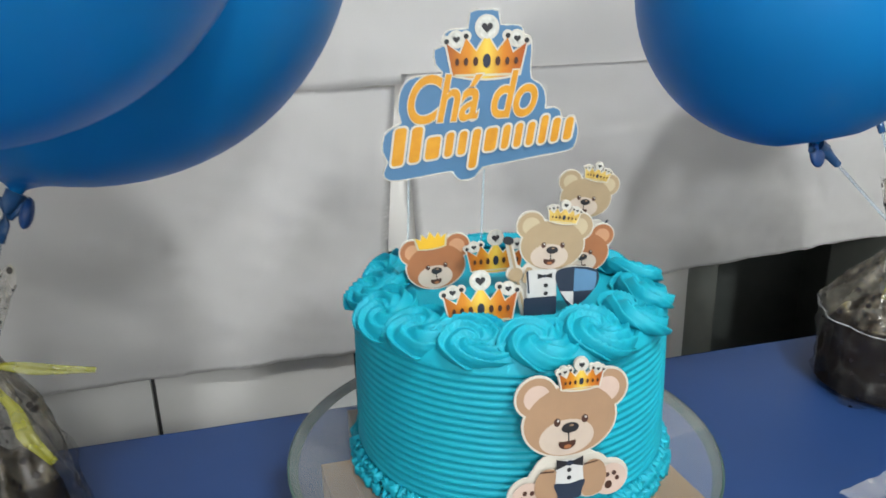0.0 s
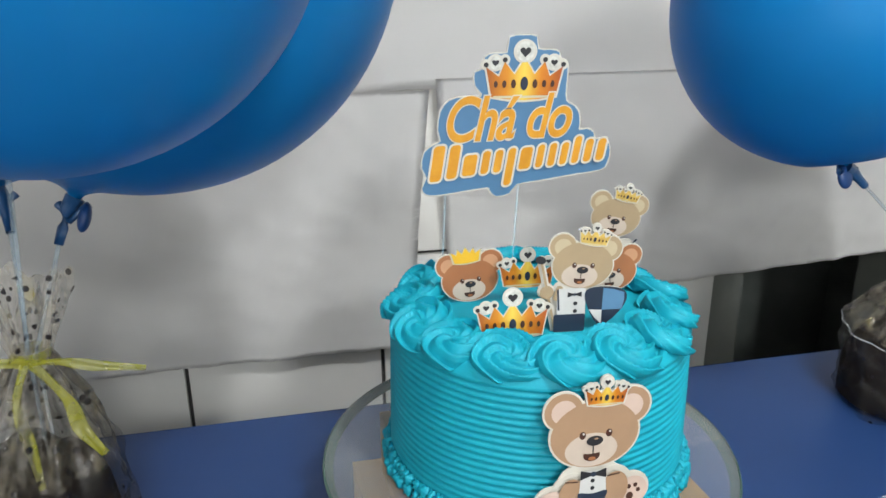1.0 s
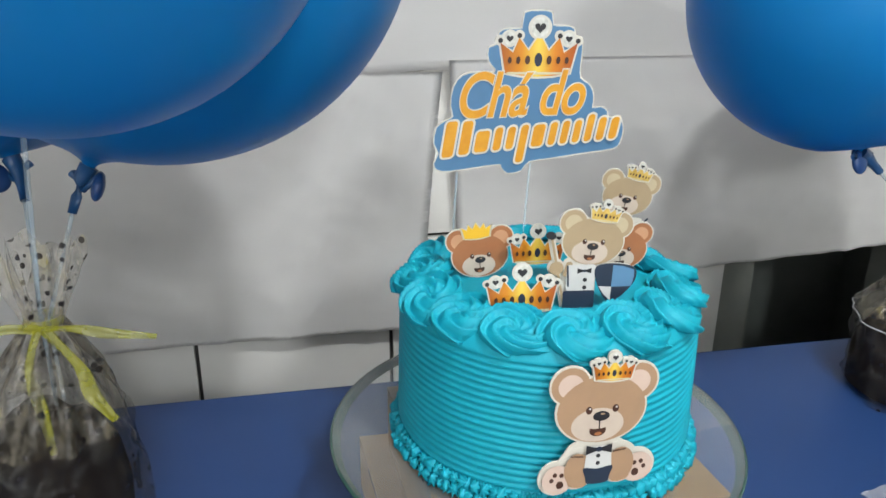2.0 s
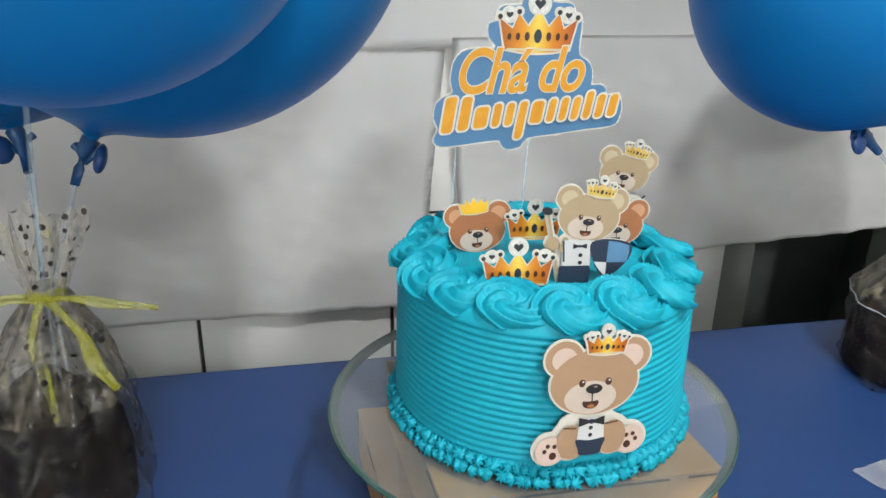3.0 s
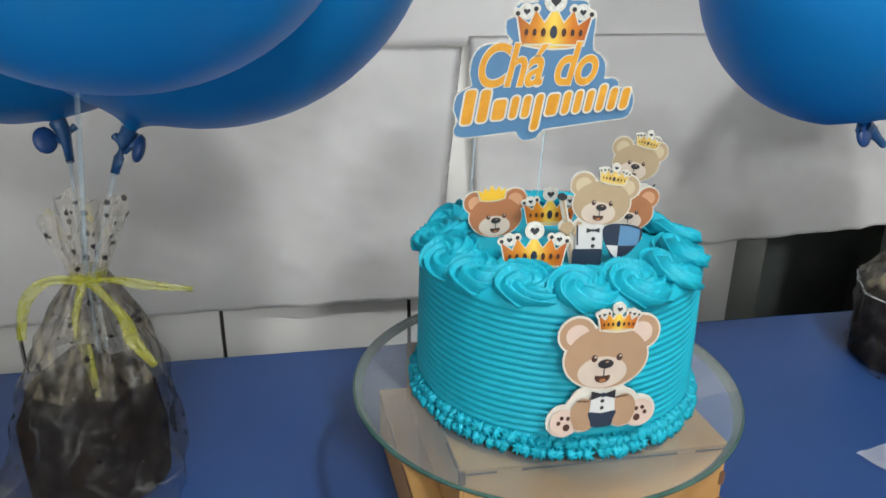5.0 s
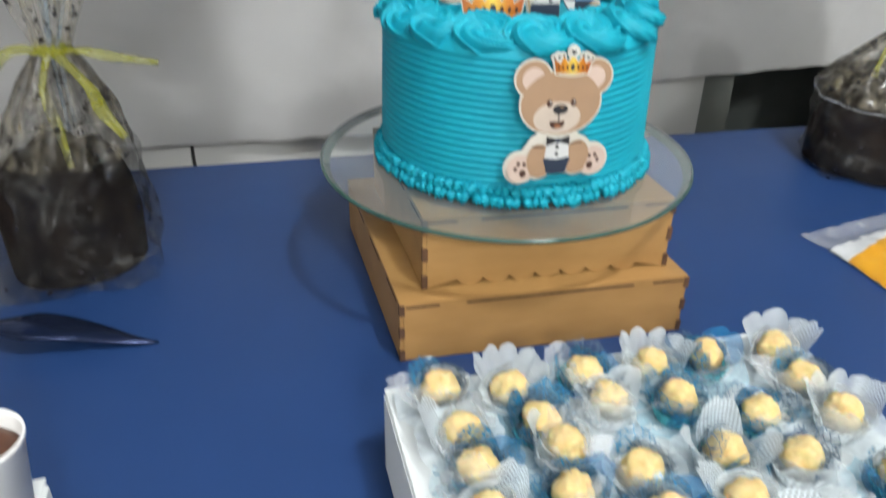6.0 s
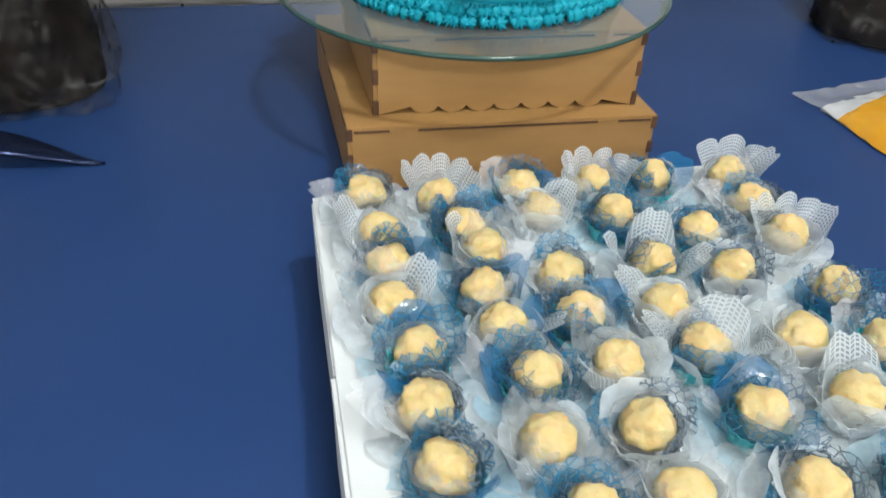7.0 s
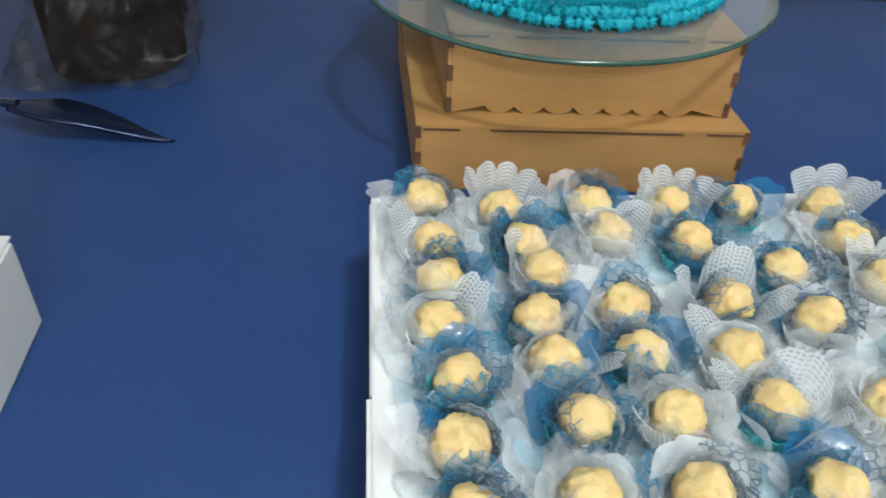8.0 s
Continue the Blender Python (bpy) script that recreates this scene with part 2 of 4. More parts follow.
M["sweet"] = surface("sweet", (0.52, 0.375, 0.15), (0.60, 0.485, 0.265), 110, 0.9, 0.8, 700, sub=0.35, gloss=0.1)
M["stick"] = film_of("stick", (0.50, 0.66, 0.76), 0.74, 0.2, pattern_scale=30)
M["holder"] = surface("holder", (0.014, 0.06, 0.16), (0.02, 0.08, 0.20), 40, 0.3)
M["knot"] = surface("knot", (0.010, 0.045, 0.16), (0.014, 0.06, 0.20), 40, 0.4)
M["soil"] = surface("soil", (0.009, 0.007, 0.0075), (0.022, 0.016, 0.013), 30, 0.95, 0.6, 120, gloss=0.05)
# server steel: dark blue base colour paints in the reflected tablecloth
M["dark_steel"] = surface("dark_steel", (0.030, 0.045, 0.11), (0.040, 0.058, 0.13), 30, 0.18, metal=0.7)
M["paper_cup"] = surface("paper_cup", (0.72, 0.71, 0.70), (0.78, 0.77, 0.76), 20, 0.45)
M["chocolate"] = surface("chocolate", (0.045, 0.018, 0.01), (0.09, 0.035, 0.018), 70, 0.5, 0.6, 200)
M["pack_yellow"] = surface("pack_yellow", (0.50, 0.22, 0.008), (0.58, 0.29, 0.02), 25, 0.28, 0.8, 60)
M["pack_red"] = tone("pack_red", (0.48, 0.06, 0.02), 0.25)
M["pack_white"] = surface("pack_white", (0.40, 0.41, 0.42), (0.55, 0.56, 0.57), 30, 0.25, 0.8, 60)


# ---- building helpers ----
def part(name, bm, mats, parent=None, label="", smooth=False):
    me = bpy.data.meshes.new(name)
    for f in bm.faces:
        f.smooth = smooth
    bm.to_mesh(me)
    bm.free()
    for m in mats if isinstance(mats, (list, tuple)) else [mats]:
        me.materials.append(M[m])
    ob = new(name, me)
    ob.parent = parent
    return tagged(ob, label)


def thing(name, m, label, category, group=""):
    ob = new(name)
    ob.empty_display_size = 0.05
    ob.matrix_basis = m
    return tagged(ob, label, category, group)


def share(name, ob, parent, m):
    """Another piece on the same mesh."""
    o = new(name, ob.data)
    o.parent = parent
    o.matrix_basis = m
    return o


def box(bm, lo, hi, bevel=0.0, mat=0):
    r = bmesh.ops.create_cube(bm, size=1)
    lo, hi = Vector(lo), Vector(hi)
    bmesh.ops.transform(bm, verts=r["verts"], matrix=Matrix.Translation((lo + hi) / 2) @ Matrix.Diagonal((*(hi - lo), 1)))
    faces = {f for v in r["verts"] for f in v.link_faces}
    for f in faces:
        f.material_index = mat
    if bevel:
        edges = list({e for v in r["verts"] for e in v.link_edges})
        bmesh.ops.bevel(bm, geom=edges, offset=bevel, segments=2, affect="EDGES")
    return bm


def slab(lo, hi, bevel=0.0):
    return box(bmesh.new(), lo, hi, bevel)


def lathe(bm, profile, n=48, closed_top=False, wobble=None, mat=0):
    """Turn (radius, height) pairs about z."""
    rings = []
    for k, (r, z) in enumerate(profile):
        ring = []
        for i in range(n):
            a = 2 * math.pi * i / n
            rr, zz = wobble(r, z, a, k) if wobble else (r, z)
            ring.append(bm.verts.new((rr * math.cos(a), rr * math.sin(a), zz)))
        rings.append(ring)
    for a, b in zip(rings, rings[1:]):
        for i in range(n):
            bm.faces.new((a[i], a[(i + 1) % n], b[(i + 1) % n], b[i])).material_index = mat
    return rings


def cap(bm, ring, flip=False, mat=0):
    f = bm.faces.new(ring[::-1] if flip else ring)
    f.material_index = mat


def tube(bm, path, radius, n=8, mat=0, caps=True):
    """A round bar along a path; radius may be a list."""
    rings, up = [], Vector((0.1, 0.2, 1)).normalized()
    pts = [Vector(p) for p in path]
    for k, p in enumerate(pts):
        d = (pts[min(k + 1, len(pts) - 1)] - pts[max(k - 1, 0)]).normalized()
        s = d.cross(up if abs(d.dot(up)) < 0.95 else Vector((1, 0, 0))).normalized()
        w = s.cross(d)
        r = radius[k] if isinstance(radius, (list, tuple)) else radius
        rings.append([bm.verts.new(p + r * (math.cos(2 * math.pi * i / n) * s + math.sin(2 * math.pi * i / n) * w)) for i in range(n)])
    for a, b in zip(rings, rings[1:]):
        for i in range(n):
            bm.faces.new((a[i], a[(i + 1) % n], b[(i + 1) % n], b[i])).material_index = mat
    if caps:
        cap(bm, rings[0], False, mat)
        cap(bm, rings[-1], True, mat)
    return bm


def grid(bm, nu, nv, f, mat=0):
    """A sheet of nu x nv quads through f(u, v)."""
    uv = bm.loops.layers.uv.verify()
    vs = [[bm.verts.new(f(i / nu, j / nv)) for j in range(nv + 1)] for i in range(nu + 1)]
    for i in range(nu):
        for j in range(nv):
            face = bm.faces.new((vs[i][j], vs[i + 1][j], vs[i + 1][j + 1], vs[i][j + 1]))
            face.material_index = mat
            for lp, (a, b) in zip(face.loops, ((i, j), (i + 1, j), (i + 1, j + 1), (i, j + 1))):
                lp[uv].uv = (a / nu, b / nv)
    return bm


def wave(x, y, z, s):
    return noise.noise(Vector((x, y, z)) * s)


# ---- the room ----
WALL_Y = 0.757
DOOR_L, DOOR_R = 0.61, 1.06


def structure(name, bm, mat, label=""):
    return tagged(part(name, bm, mat), label or name.replace("_", " "), kind="structure")


wall_left = structure("wall_north", slab((-2.6, WALL_Y + 0.012, 0), (DOOR_L, WALL_Y + 0.15, 2.7)), "grout", "white tiled wall with dark joints")
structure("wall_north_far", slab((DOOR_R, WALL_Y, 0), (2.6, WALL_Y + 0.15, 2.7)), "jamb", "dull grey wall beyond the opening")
structure("wall_lintel", slab((DOOR_L, WALL_Y, 2.1), (DOOR_R, WALL_Y + 0.15, 2.7)), "plaster", "plain wall over the opening")
structure("wall_west", slab((-2.75, -4.4, 0), (-2.6, WALL_Y + 0.15, 2.7)), "plaster", "plain wall")
structure("wall_east", slab((2.6, -4.4, 0), (2.75, WALL_Y + 0.15, 2.7)), "plaster", "plain wall")
structure("wall_south", slab((-2.6, -4.4, 0), (2.6, -4.25, 2.7)), "plaster", "plain wall")
structure("ceiling", slab((-2.75, -4.4, 2.7), (2.75, WALL_Y + 0.15, 2.8)), "plaster", "plain ceiling")
structure("floor", slab((-2.75, -4.4, -0.1), (2.75, WALL_Y + 0.85, 0.0)), "floor", "dark tiled floor")
# made-up room behind the opening, closed in so that it stays dark
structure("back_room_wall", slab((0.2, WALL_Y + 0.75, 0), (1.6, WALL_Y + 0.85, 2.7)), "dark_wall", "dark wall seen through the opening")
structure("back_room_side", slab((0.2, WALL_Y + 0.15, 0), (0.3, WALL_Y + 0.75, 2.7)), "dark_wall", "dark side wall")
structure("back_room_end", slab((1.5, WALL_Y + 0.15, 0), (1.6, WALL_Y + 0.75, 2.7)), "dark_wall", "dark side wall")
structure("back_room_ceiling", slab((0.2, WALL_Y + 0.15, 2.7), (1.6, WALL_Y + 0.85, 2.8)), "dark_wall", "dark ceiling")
structure("door_jamb", slab((DOOR_L + 0.002, WALL_Y + 0.006, 0), (DOOR_L + 0.072, WALL_Y + 0.15, 2.1), 0.003), "jamb", "grey door jamb")


# ---- hanging sheets ----
def sheet(name, x0, x1, low0, low1, top, depth, label, amp=0.0075, seed=0.0, s0=0.0, s1=0.0, crease=0.0):
    def f(u, v):
        x = (x0 + s0 * v) * (1 - u) + (x1 + s1 * v) * u
        low = low0 + (low1 - low0) * u + 0.006 * wave(x, seed, 0, 9) + 0.003 * wave(x, seed, 3, 30)
        z = low + (top - low) * v
        fold = amp * wave(x * 2.2 + 0.3 * z, seed, z * 0.7, 3) + amp * 0.5 * wave(x + 0.8 * z, seed + 4, z, 9) + 0.0012 * wave(x, seed, z, 40) + 0.0035 * math.exp(-((x - crease) / 0.07) ** 2) * wave(x * 6 - z * 0.8, seed, z * 1.5, 4)
        return (x, WALL_Y - depth + fold * 1.6, z)

    bm = grid(bmesh.new(), 130, 60, f)
    bmesh.ops.solidify(bm, geom=bm.faces[:], thickness=0.0015)
    ob = part(name, bm, "sheet", smooth=True)
    return tagged(ob, label, "sheet")


sheet("hanging_sheet", -1.9, 0.024, 0.585, 0.607, 1.042, 0.028, "white cotton sheet hung low on the tiled wall", seed=1.0, s1=0.036)
sheet("hanging_sheet", 0.094, 1.9, 0.655, 0.74, 1.06, 0.028, "white cotton sheet hung across the dark opening", seed=5.0, s0=-0.024)
sheet("hanging_sheet", -1.9, 1.9, 1.036, 1.05, 2.0, 0.0235, "white cotton sheet hung above, creased along its edge", seed=9.0)

# ---- the table ----
TZ = 0.75


def table():
    t = thing("table", pose(0, 0, 0), "long party table under a royal blue cloth", "table")
    x0, x1, y0, y1 = -1.15, 1.15, -0.64, 0.305

    def top(u, v):
        x, y = x0 + (x1 - x0) * u, y0 + (y1 - y0) * v
        return (x, y, TZ + 0.0006 * wave(x, y, 0, 14) + 0.0004 * wave(x, y, 2, 40) - 0.0006)

    bm = grid(bmesh.new(), 120, 60, top)
    n = 90
    for (ax, ay), (bx, by) in (((x0, y1), (x1, y1)), ((x1, y0), (x0, y0)), ((x0, y0), (x0, y1)), ((x1, y1), (x1, y0))):
        def skirt(u, v, ax=ax, ay=ay, bx=bx, by=by):
            x, y = ax + (bx - ax) * u, ay + (by - ay) * u
            d = Vector((by - ay, ax - bx)).normalized() * -1
            out = 0.02 * v * (0.6 + math.sin(u * 60 + wave(u, ax, 0, 8))) + 0.001
            return (x + d.x * out, y + d.y * out, TZ - 0.0006 - 0.55 * v - 0.004 * min(1, v * 9))

        grid(bm, n, 10, skirt)
    part("tablecloth", bm, "cloth_blue", t, "royal blue non-woven cloth", smooth=True)
    part("tabletop", slab((x0 + 0.01, y0 + 0.01, TZ - 0.03), (x1 - 0.01, y1 - 0.01, TZ - 0.004), 0.003), "mdf", t, "wooden board")
    for x in (x0 + 0.08, x1 - 0.08):
        for y in (y0 + 0.08, y1 - 0.08):
            part("leg", slab((x - 0.025, y - 0.025, 0), (x + 0.025, y + 0.025, TZ - 0.03), 0.003), "mdf", t)
    return t


table()


# ---- the wooden stand: two boxes of laser-cut board ----
def racked(ob, y0):
    """The sides lean over to the left towards the back."""
    for v in ob.data.vertices:
        v.co.x -= 0.075 * (v.co.y - y0)


def crate(name, x0, x1, y0, y1, z0, z1, label, scallop):
    t = thing(name, pose(0, 0, 0), label, "box stand", "stand boxes")
    w = 0.003
    part("top_panel", slab((x0, y0, z1 - w), (x1, y1, z1), 0.0004), "mdf", t)
    # sides with burnt finger joints
    for nm, lo, hi in (("front_panel", (x0 + w, y0, z0), (x1 - w, y0 + w, z1 - w)), ("back_panel", (x0 + w, y1 - w, z0), (x1 - w, y1, z1 - w)), ("side_panel", (x0, y0 + 0.001, z0), (x0 + w, y1 - 0.001, z1 - w)), ("side_panel", (x1 - w, y0 + 0.001, z0), (x1, y1 - 0.001, z1 - w))):
        if nm == "front_panel" and scallop:
            bm = bmesh.new()
            n, k = 7, 8
            pts = []
            a, b = lo[0] + 0.024, hi[0] - 0.024
            for i in range(n):
                for j in range(k + 1):
                    s = j / k
                    pts.append((a + (b - a) * (i + s) / n, z0 + 0.0055 * (1 - math.sin(math.pi * s) ** 0.7)))
            out = [(lo[0], z0), *pts, (hi[0], z0), (hi[0], hi[2]), (lo[0], hi[2])]
            f = bm.faces.new([bm.verts.new((p, lo[1], q)) for p, q in out])
            r = bmesh.ops.extrude_face_region(bm, geom=[f])
            bmesh.ops.translate(bm, verts=[v for v in r["geom"] if isinstance(v, bmesh.types.BMVert)], vec=(0, w, 0))
            bmesh.ops.recalc_face_normals(bm, faces=bm.faces[:])
            bmesh.ops.triangulate(bm, faces=[f for f in bm.faces if len(f.verts) > 4])
            part(nm, bm, "mdf", t)
        else:
            part(nm, slab(lo, hi, 0.0004), "mdf", t)
    # burnt ends of the fingers, a little proud
    e, h, wd, dp = 0.0006, z1 - z0, x1 - x0, y1 - y0
    ends = [((x - e, y0 - e, z0 + h * i / 5), (x + w + e, y0 + w, z0 + h * (i + 1) / 5 - 0.001)) for x in (x0, x1 - w) for i in (0, 2, 4)]
    ends += [((x0 + wd * a, y0 - e, z1 - w - 0.0012), (x0 + wd * b, y0 + w, z1 - w + 0.0002)) for a, b in ((0.02, 0.13), (0.22, 0.80), (0.87, 0.98))]
    for a, b in ((0.05, 0.2), (0.32, 0.5), (0.62, 0.8)):
        ends += [((x0 - e, y0 + dp * a, z1 - w - 0.0012), (x0 + w, y0 + dp * b, z1 - w + 0.0002)), ((x1 - w, y0 + dp * a, z1 - w - 0.0012), (x1 + e, y0 + dp * b, z1 - w + 0.0002))]
    for lo, hi in ends:
        part("burnt_joint", slab(lo, hi), "burnt", t, "dark scorched joint")
    for o in t.children:
        racked(o, y0)
    return t


crate("wooden_box", -0.117, 0.118, -0.102, 0.125, TZ, 0.803, "wide brown fibreboard box with scorched joints", False)
crate("wooden_box", -0.096, 0.106, -0.083, 0.105, 0.803, 0.8635, "smaller brown fibreboard box with scalloped front edge", True)


# ---- glass plate ----
def plate():
    t = thing("glass_plate", pose(-0.006, 0.019, 0.8637), "round clear glass plate with greenish edge on the boxes", "plate")
    bm = bmesh.new()
    rings = lathe(bm, [(0.156, 0.006), (0.08, 0.006), (0.0005, 0.006)], 96)
    cap(bm, rings[-1])
    part("pane", bm, "glass", t, "clear glass")
    bm = bmesh.new()
    lathe(bm, [(0.1500, 0.0002), (0.1556, 0.0016), (0.1576, 0.0030), (0.1580, 0.0046), (0.1574, 0.0056), (0.1562, 0.0060)], 96)
    part("edge", bm, "glass_edge", t, "greenish polished glass edge", smooth=True)
    return t


plate()

# ---- the cake ----
CX, CY, CZ = 0.0, 0.022, 0.870
R_CAKE, H_CAKE = 0.1065, 0.122


def rosette(seed):
    """One flat swirl of sharp folds sweeping out from a curled middle, piped with a star nozzle."""
    rnd = random.Random(seed)
    arms, n, m = 5, 110, 24
    sweep, ph = 0.50 + 0.2 * rnd.random(), rnd.random() * 6.28
    bm = bmesh.new()
    rings = []
    for j in range(1, m + 1):
        v = j / m
        th = radians(106) * v
        ring = []
        for i in range(n):
            a = 2 * math.pi * i / n
            warp = 0.5 * wave(math.cos(a), math.sin(a), seed * 3.7 + v, 1.2)
            turn = (a + ph) / (2 * math.pi) + sweep * (1 - v) ** 1.5 + 0.10 * warp
            s = (arms * turn) % 1.0
            fold = (s / 0.8) ** 1.3 if s < 0.8 else (1 - s) / 0.2
            q = (arms * 3 * turn + 0.3) % 1.0
            fine = q if q < 0.75 else (1 - q) * 3
            body = math.sin(math.pi * min(1.0, 0.10 + v * 0.72))
            lift = (fold * 0.0078 + fine * 0.0010) * body
            r = 0.0235 * math.sin(th) ** 0.9 * (1 + (0.26 * (fold - 0.5) + 0.07 * (fine - 0.5)) * v ** 2) + 0.0024 * wave(math.cos(a), math.sin(a), seed, 1.5) * v
            z = 0.0095 * math.cos(th) + lift - 0.003 * math.exp(-(v / 0.09) ** 2) + 0.0025 * wave(math.cos(a) * v, math.sin(a) * v, seed + 9, 1.6)
            ring.append(bm.verts.new((r * math.cos(a), r * math.sin(a), z + 0.004)))
        rings.append(ring)
    for a, b in zip(rings, rings[1:]):
        for i in range(n):
            bm.faces.new((a[i], b[i], b[(i + 1) % n], a[(i + 1) % n]))
    cap(bm, rings[0])
    cap(bm, rings[-1], True)
    bmesh.ops.recalc_face_normals(bm, faces=bm.faces[:])
    return bm


def star(seed):
    """A small pointed shell piped with a star nozzle."""
    rnd = random.Random(seed)
    bm = bmesh.new()
    tw = rnd.uniform(-0.5, 0.5)
    rings = lathe(bm, [(0.0066, -0.0015), (0.0078, 0.0015), (0.0072, 0.0045), (0.0052, 0.0072), (0.003, 0.0092), (0.0008, 0.0112)], 16, wobble=lambda r, z, a, k: (r * (1.0 + 0.30 * (1 if round(a / (2 * math.pi) * 16) % 2 else -1)) * (1 + 0.1 * math.sin(a * 2 + tw * 5)), z + tw * 0.001 * math.cos(a)))
    cap(bm, rings[0], True)
    cap(bm, rings[-1])
    return bm


def cake():
    t = thing("cake", pose(CX, CY, CZ), "round turquoise frosted cake with combed side and piped swirls", "cake")
    bm = bmesh.new()
    prof = [(0.002, 0.0005), (R_CAKE + 0.001, 0.0005)]
    pitch = 0.0051
    k = int(0.112 / pitch)
    for i in range(k):
        z = 0.006 + i * pitch
        for s, d in ((0.0, 0.0), (0.22, 0.0012), (0.5, 0.0019), (0.78, 0.0012)):
            prof.append((R_CAKE + d + 0.0025 * (1 - z / 0.12), z + s * pitch))
    prof += [(R_CAKE - 0.001, 0.1185), (R_CAKE - 0.006, 0.1215), (0.002, 0.1225)]

    def wob(r, z, a, kk):
        dz = 0.0011 * math.sin(a + 0.7) + 0.0007 * math.sin(3 * a + z * 30) + 0.0005 * wave(math.cos(a) * 2, math.sin(a) * 2, z * 30, 2)
        m = min(1.0, z / 0.01) if z < 0.06 else min(1.0, max(0.0, (0.1225 - z) / 0.01))
        return r * (1 + 0.004 * wave(math.cos(a), math.sin(a), z * 9, 2)), z + dz * m

    rings = lathe(bm, prof, 112, wobble=wob)
    cap(bm, rings[0], True)
    cap(bm, rings[-1])
    part("body", bm, "frosting", t, "turquoise frosting combed into level ridges", smooth=True)
    src = [part("rosette", rosette(s), "frosting", t, smooth=True) for s in range(5)]
    rnd = random.Random(4)
    n = 15
    for i in range(n):
        a = 2 * math.pi * (i + 0.25 * rnd.uniform(-0.4, 0.4)) / n
        m = pose(0.0900 * math.cos(a), 0.0900 * math.sin(a), 0.1150, 0, 0, math.degrees(a)) @ pose(0, 0, 0, rnd.uniform(-16, 2), 20 + rnd.uniform(-6, 6), 0) @ Matrix.Diagonal((0.86 + rnd.uniform(-0.05, 0.05), 1.10, 0.80, 1)) @ pose(0, 0, 0, 0, 0, rnd.uniform(0, 360))
        if i < 5:
            src[i].matrix_basis = m
        else:
            share("rosette", src[i % 5], t, m)
    st = [part("frosting_star", star(s), "frosting", t, smooth=True) for s in range(4)]
    n = 112
    for row in range(2):
        for i in range(n):
            a = 2 * math.pi * (i + 0.5 * row + rnd.uniform(-0.2, 0.2)) / n
            s = rnd.uniform(0.56, 0.76)
            r, z = ((0.1125, 0.0040), (0.1100, 0.0105))[row]
            m = pose(r * math.cos(a), r * math.sin(a), z, 0, 0, math.degrees(a)) @ pose(0, 0, 0, rnd.uniform(-25, 25), rnd.uniform(45, 85), rnd.uniform(-60, 60)) @ Matrix.Diagonal((s * 0.95, s * 0.78, s * 0.80, 1))
            if row == 0 and i < 4:
                st[i].matrix_basis = m
            else:
                share("frosting_star", st[i % 4], t, m)
    return t


cake()


# ---- printed card toppers ----
class Card:
    """Flat printed shapes on card, in small units; x to the right, y up; the print faces -y. Each section is a piece of its own."""

    def __init__(self, unit, name="backing"):
        self.unit, self.level, self.pieces = unit, 0.0, {}
        self.section(name)

    def section(self, name):
        if name not in self.pieces:
            self.pieces[name] = (bmesh.new(), [])
        self.bm, self.mats = self.pieces[name]
        self.uv = self.bm.loops.layers.uv.verify()

    def slot(self, mat):
        if mat not in self.mats:
            self.mats.append(mat)
        return self.mats.index(mat)

    def add(self, pts, mat, thick=False, step=0.00005):
        self.level += step
        xs = [p[0] for p in pts]
        lo, wide = min(xs), max(max(xs) - min(xs), 1e-6)
        vs = [self.bm.verts.new((x * self.unit, -self.level, y * self.unit)) for x, y in pts]
        f = self.bm.faces.new(vs)
        f.material_index = self.slot(mat)
        for lp, p in zip(f.loops, pts):
            lp[self.uv].uv = ((p[0] - lo) / wide, 0.5)
        if thick:
            bs = [self.bm.verts.new((x * self.unit, 0.0009, y * self.unit)) for x, y in pts]
            n = len(vs)
            for i in range(n):
                self.bm.faces.new((vs[(i + 1) % n], vs[i], bs[i], bs[(i + 1) % n])).material_index = self.slot(mat)
            self.bm.faces.new(bs[::-1]).material_index = self.slot(mat)

    def build(self, parent, labels):
        for name, (bm, mats) in self.pieces.items():
            if not bm.faces:
                bm.free()
                continue
            bm.normal_update()
            bmesh.ops.triangulate(bm, faces=[f for f in bm.faces if len(f.verts) > 4])
            kind = name.split("#")[0]
            part(kind, bm, mats, parent, labels.get(kind, ""))


def ell(cx, cy, rx, ry=None, rot=0.0, n=26):
    ry = ry or rx
    c, s = math.cos(radians(rot)), math.sin(radians(rot))
    return [(cx + rx * math.cos(a) * c - ry * math.sin(a) * s, cy + rx * math.cos(a) * s + ry * math.sin(a) * c) for a in (2 * math.pi * i / n for i in range(n))]


def rect(cx, cy, w, h, r=0.0, rot=0.0, k=5):
    pts = []
    r = max(r, 0.01)
    for sx, sy, a0 in ((1, 1, 0), (-1, 1, 90), (-1, -1, 180), (1, -1, 270)):
        for i in range(k):
            a = radians(a0 + 90 * i / (k - 1))
            pts.append((sx * (w / 2 - r) + r * math.cos(a), sy * (h / 2 - r) + r * math.sin(a)))
    c, s = math.cos(radians(rot)), math.sin(radians(rot))
    return [(cx + x * c - y * s, cy + x * s + y * c) for x, y in pts]


def rounded(pts, k=4):
    """A closed smooth line through corners."""
    out, n = [], len(pts)
    for i in range(n):
        p0, p1, p2, p3 = (Vector(pts[(i + j - 1) % n]) for j in range(4))
        for j in range(k):
            t = j / k
            out.append(tuple(0.5 * ((2 * p1) + (p2 - p0) * t + (2 * p0 - 5 * p1 + 4 * p2 - p3) * t * t + (3 * p1 - p0 - 3 * p2 + p3) * t ** 3)))
    return out


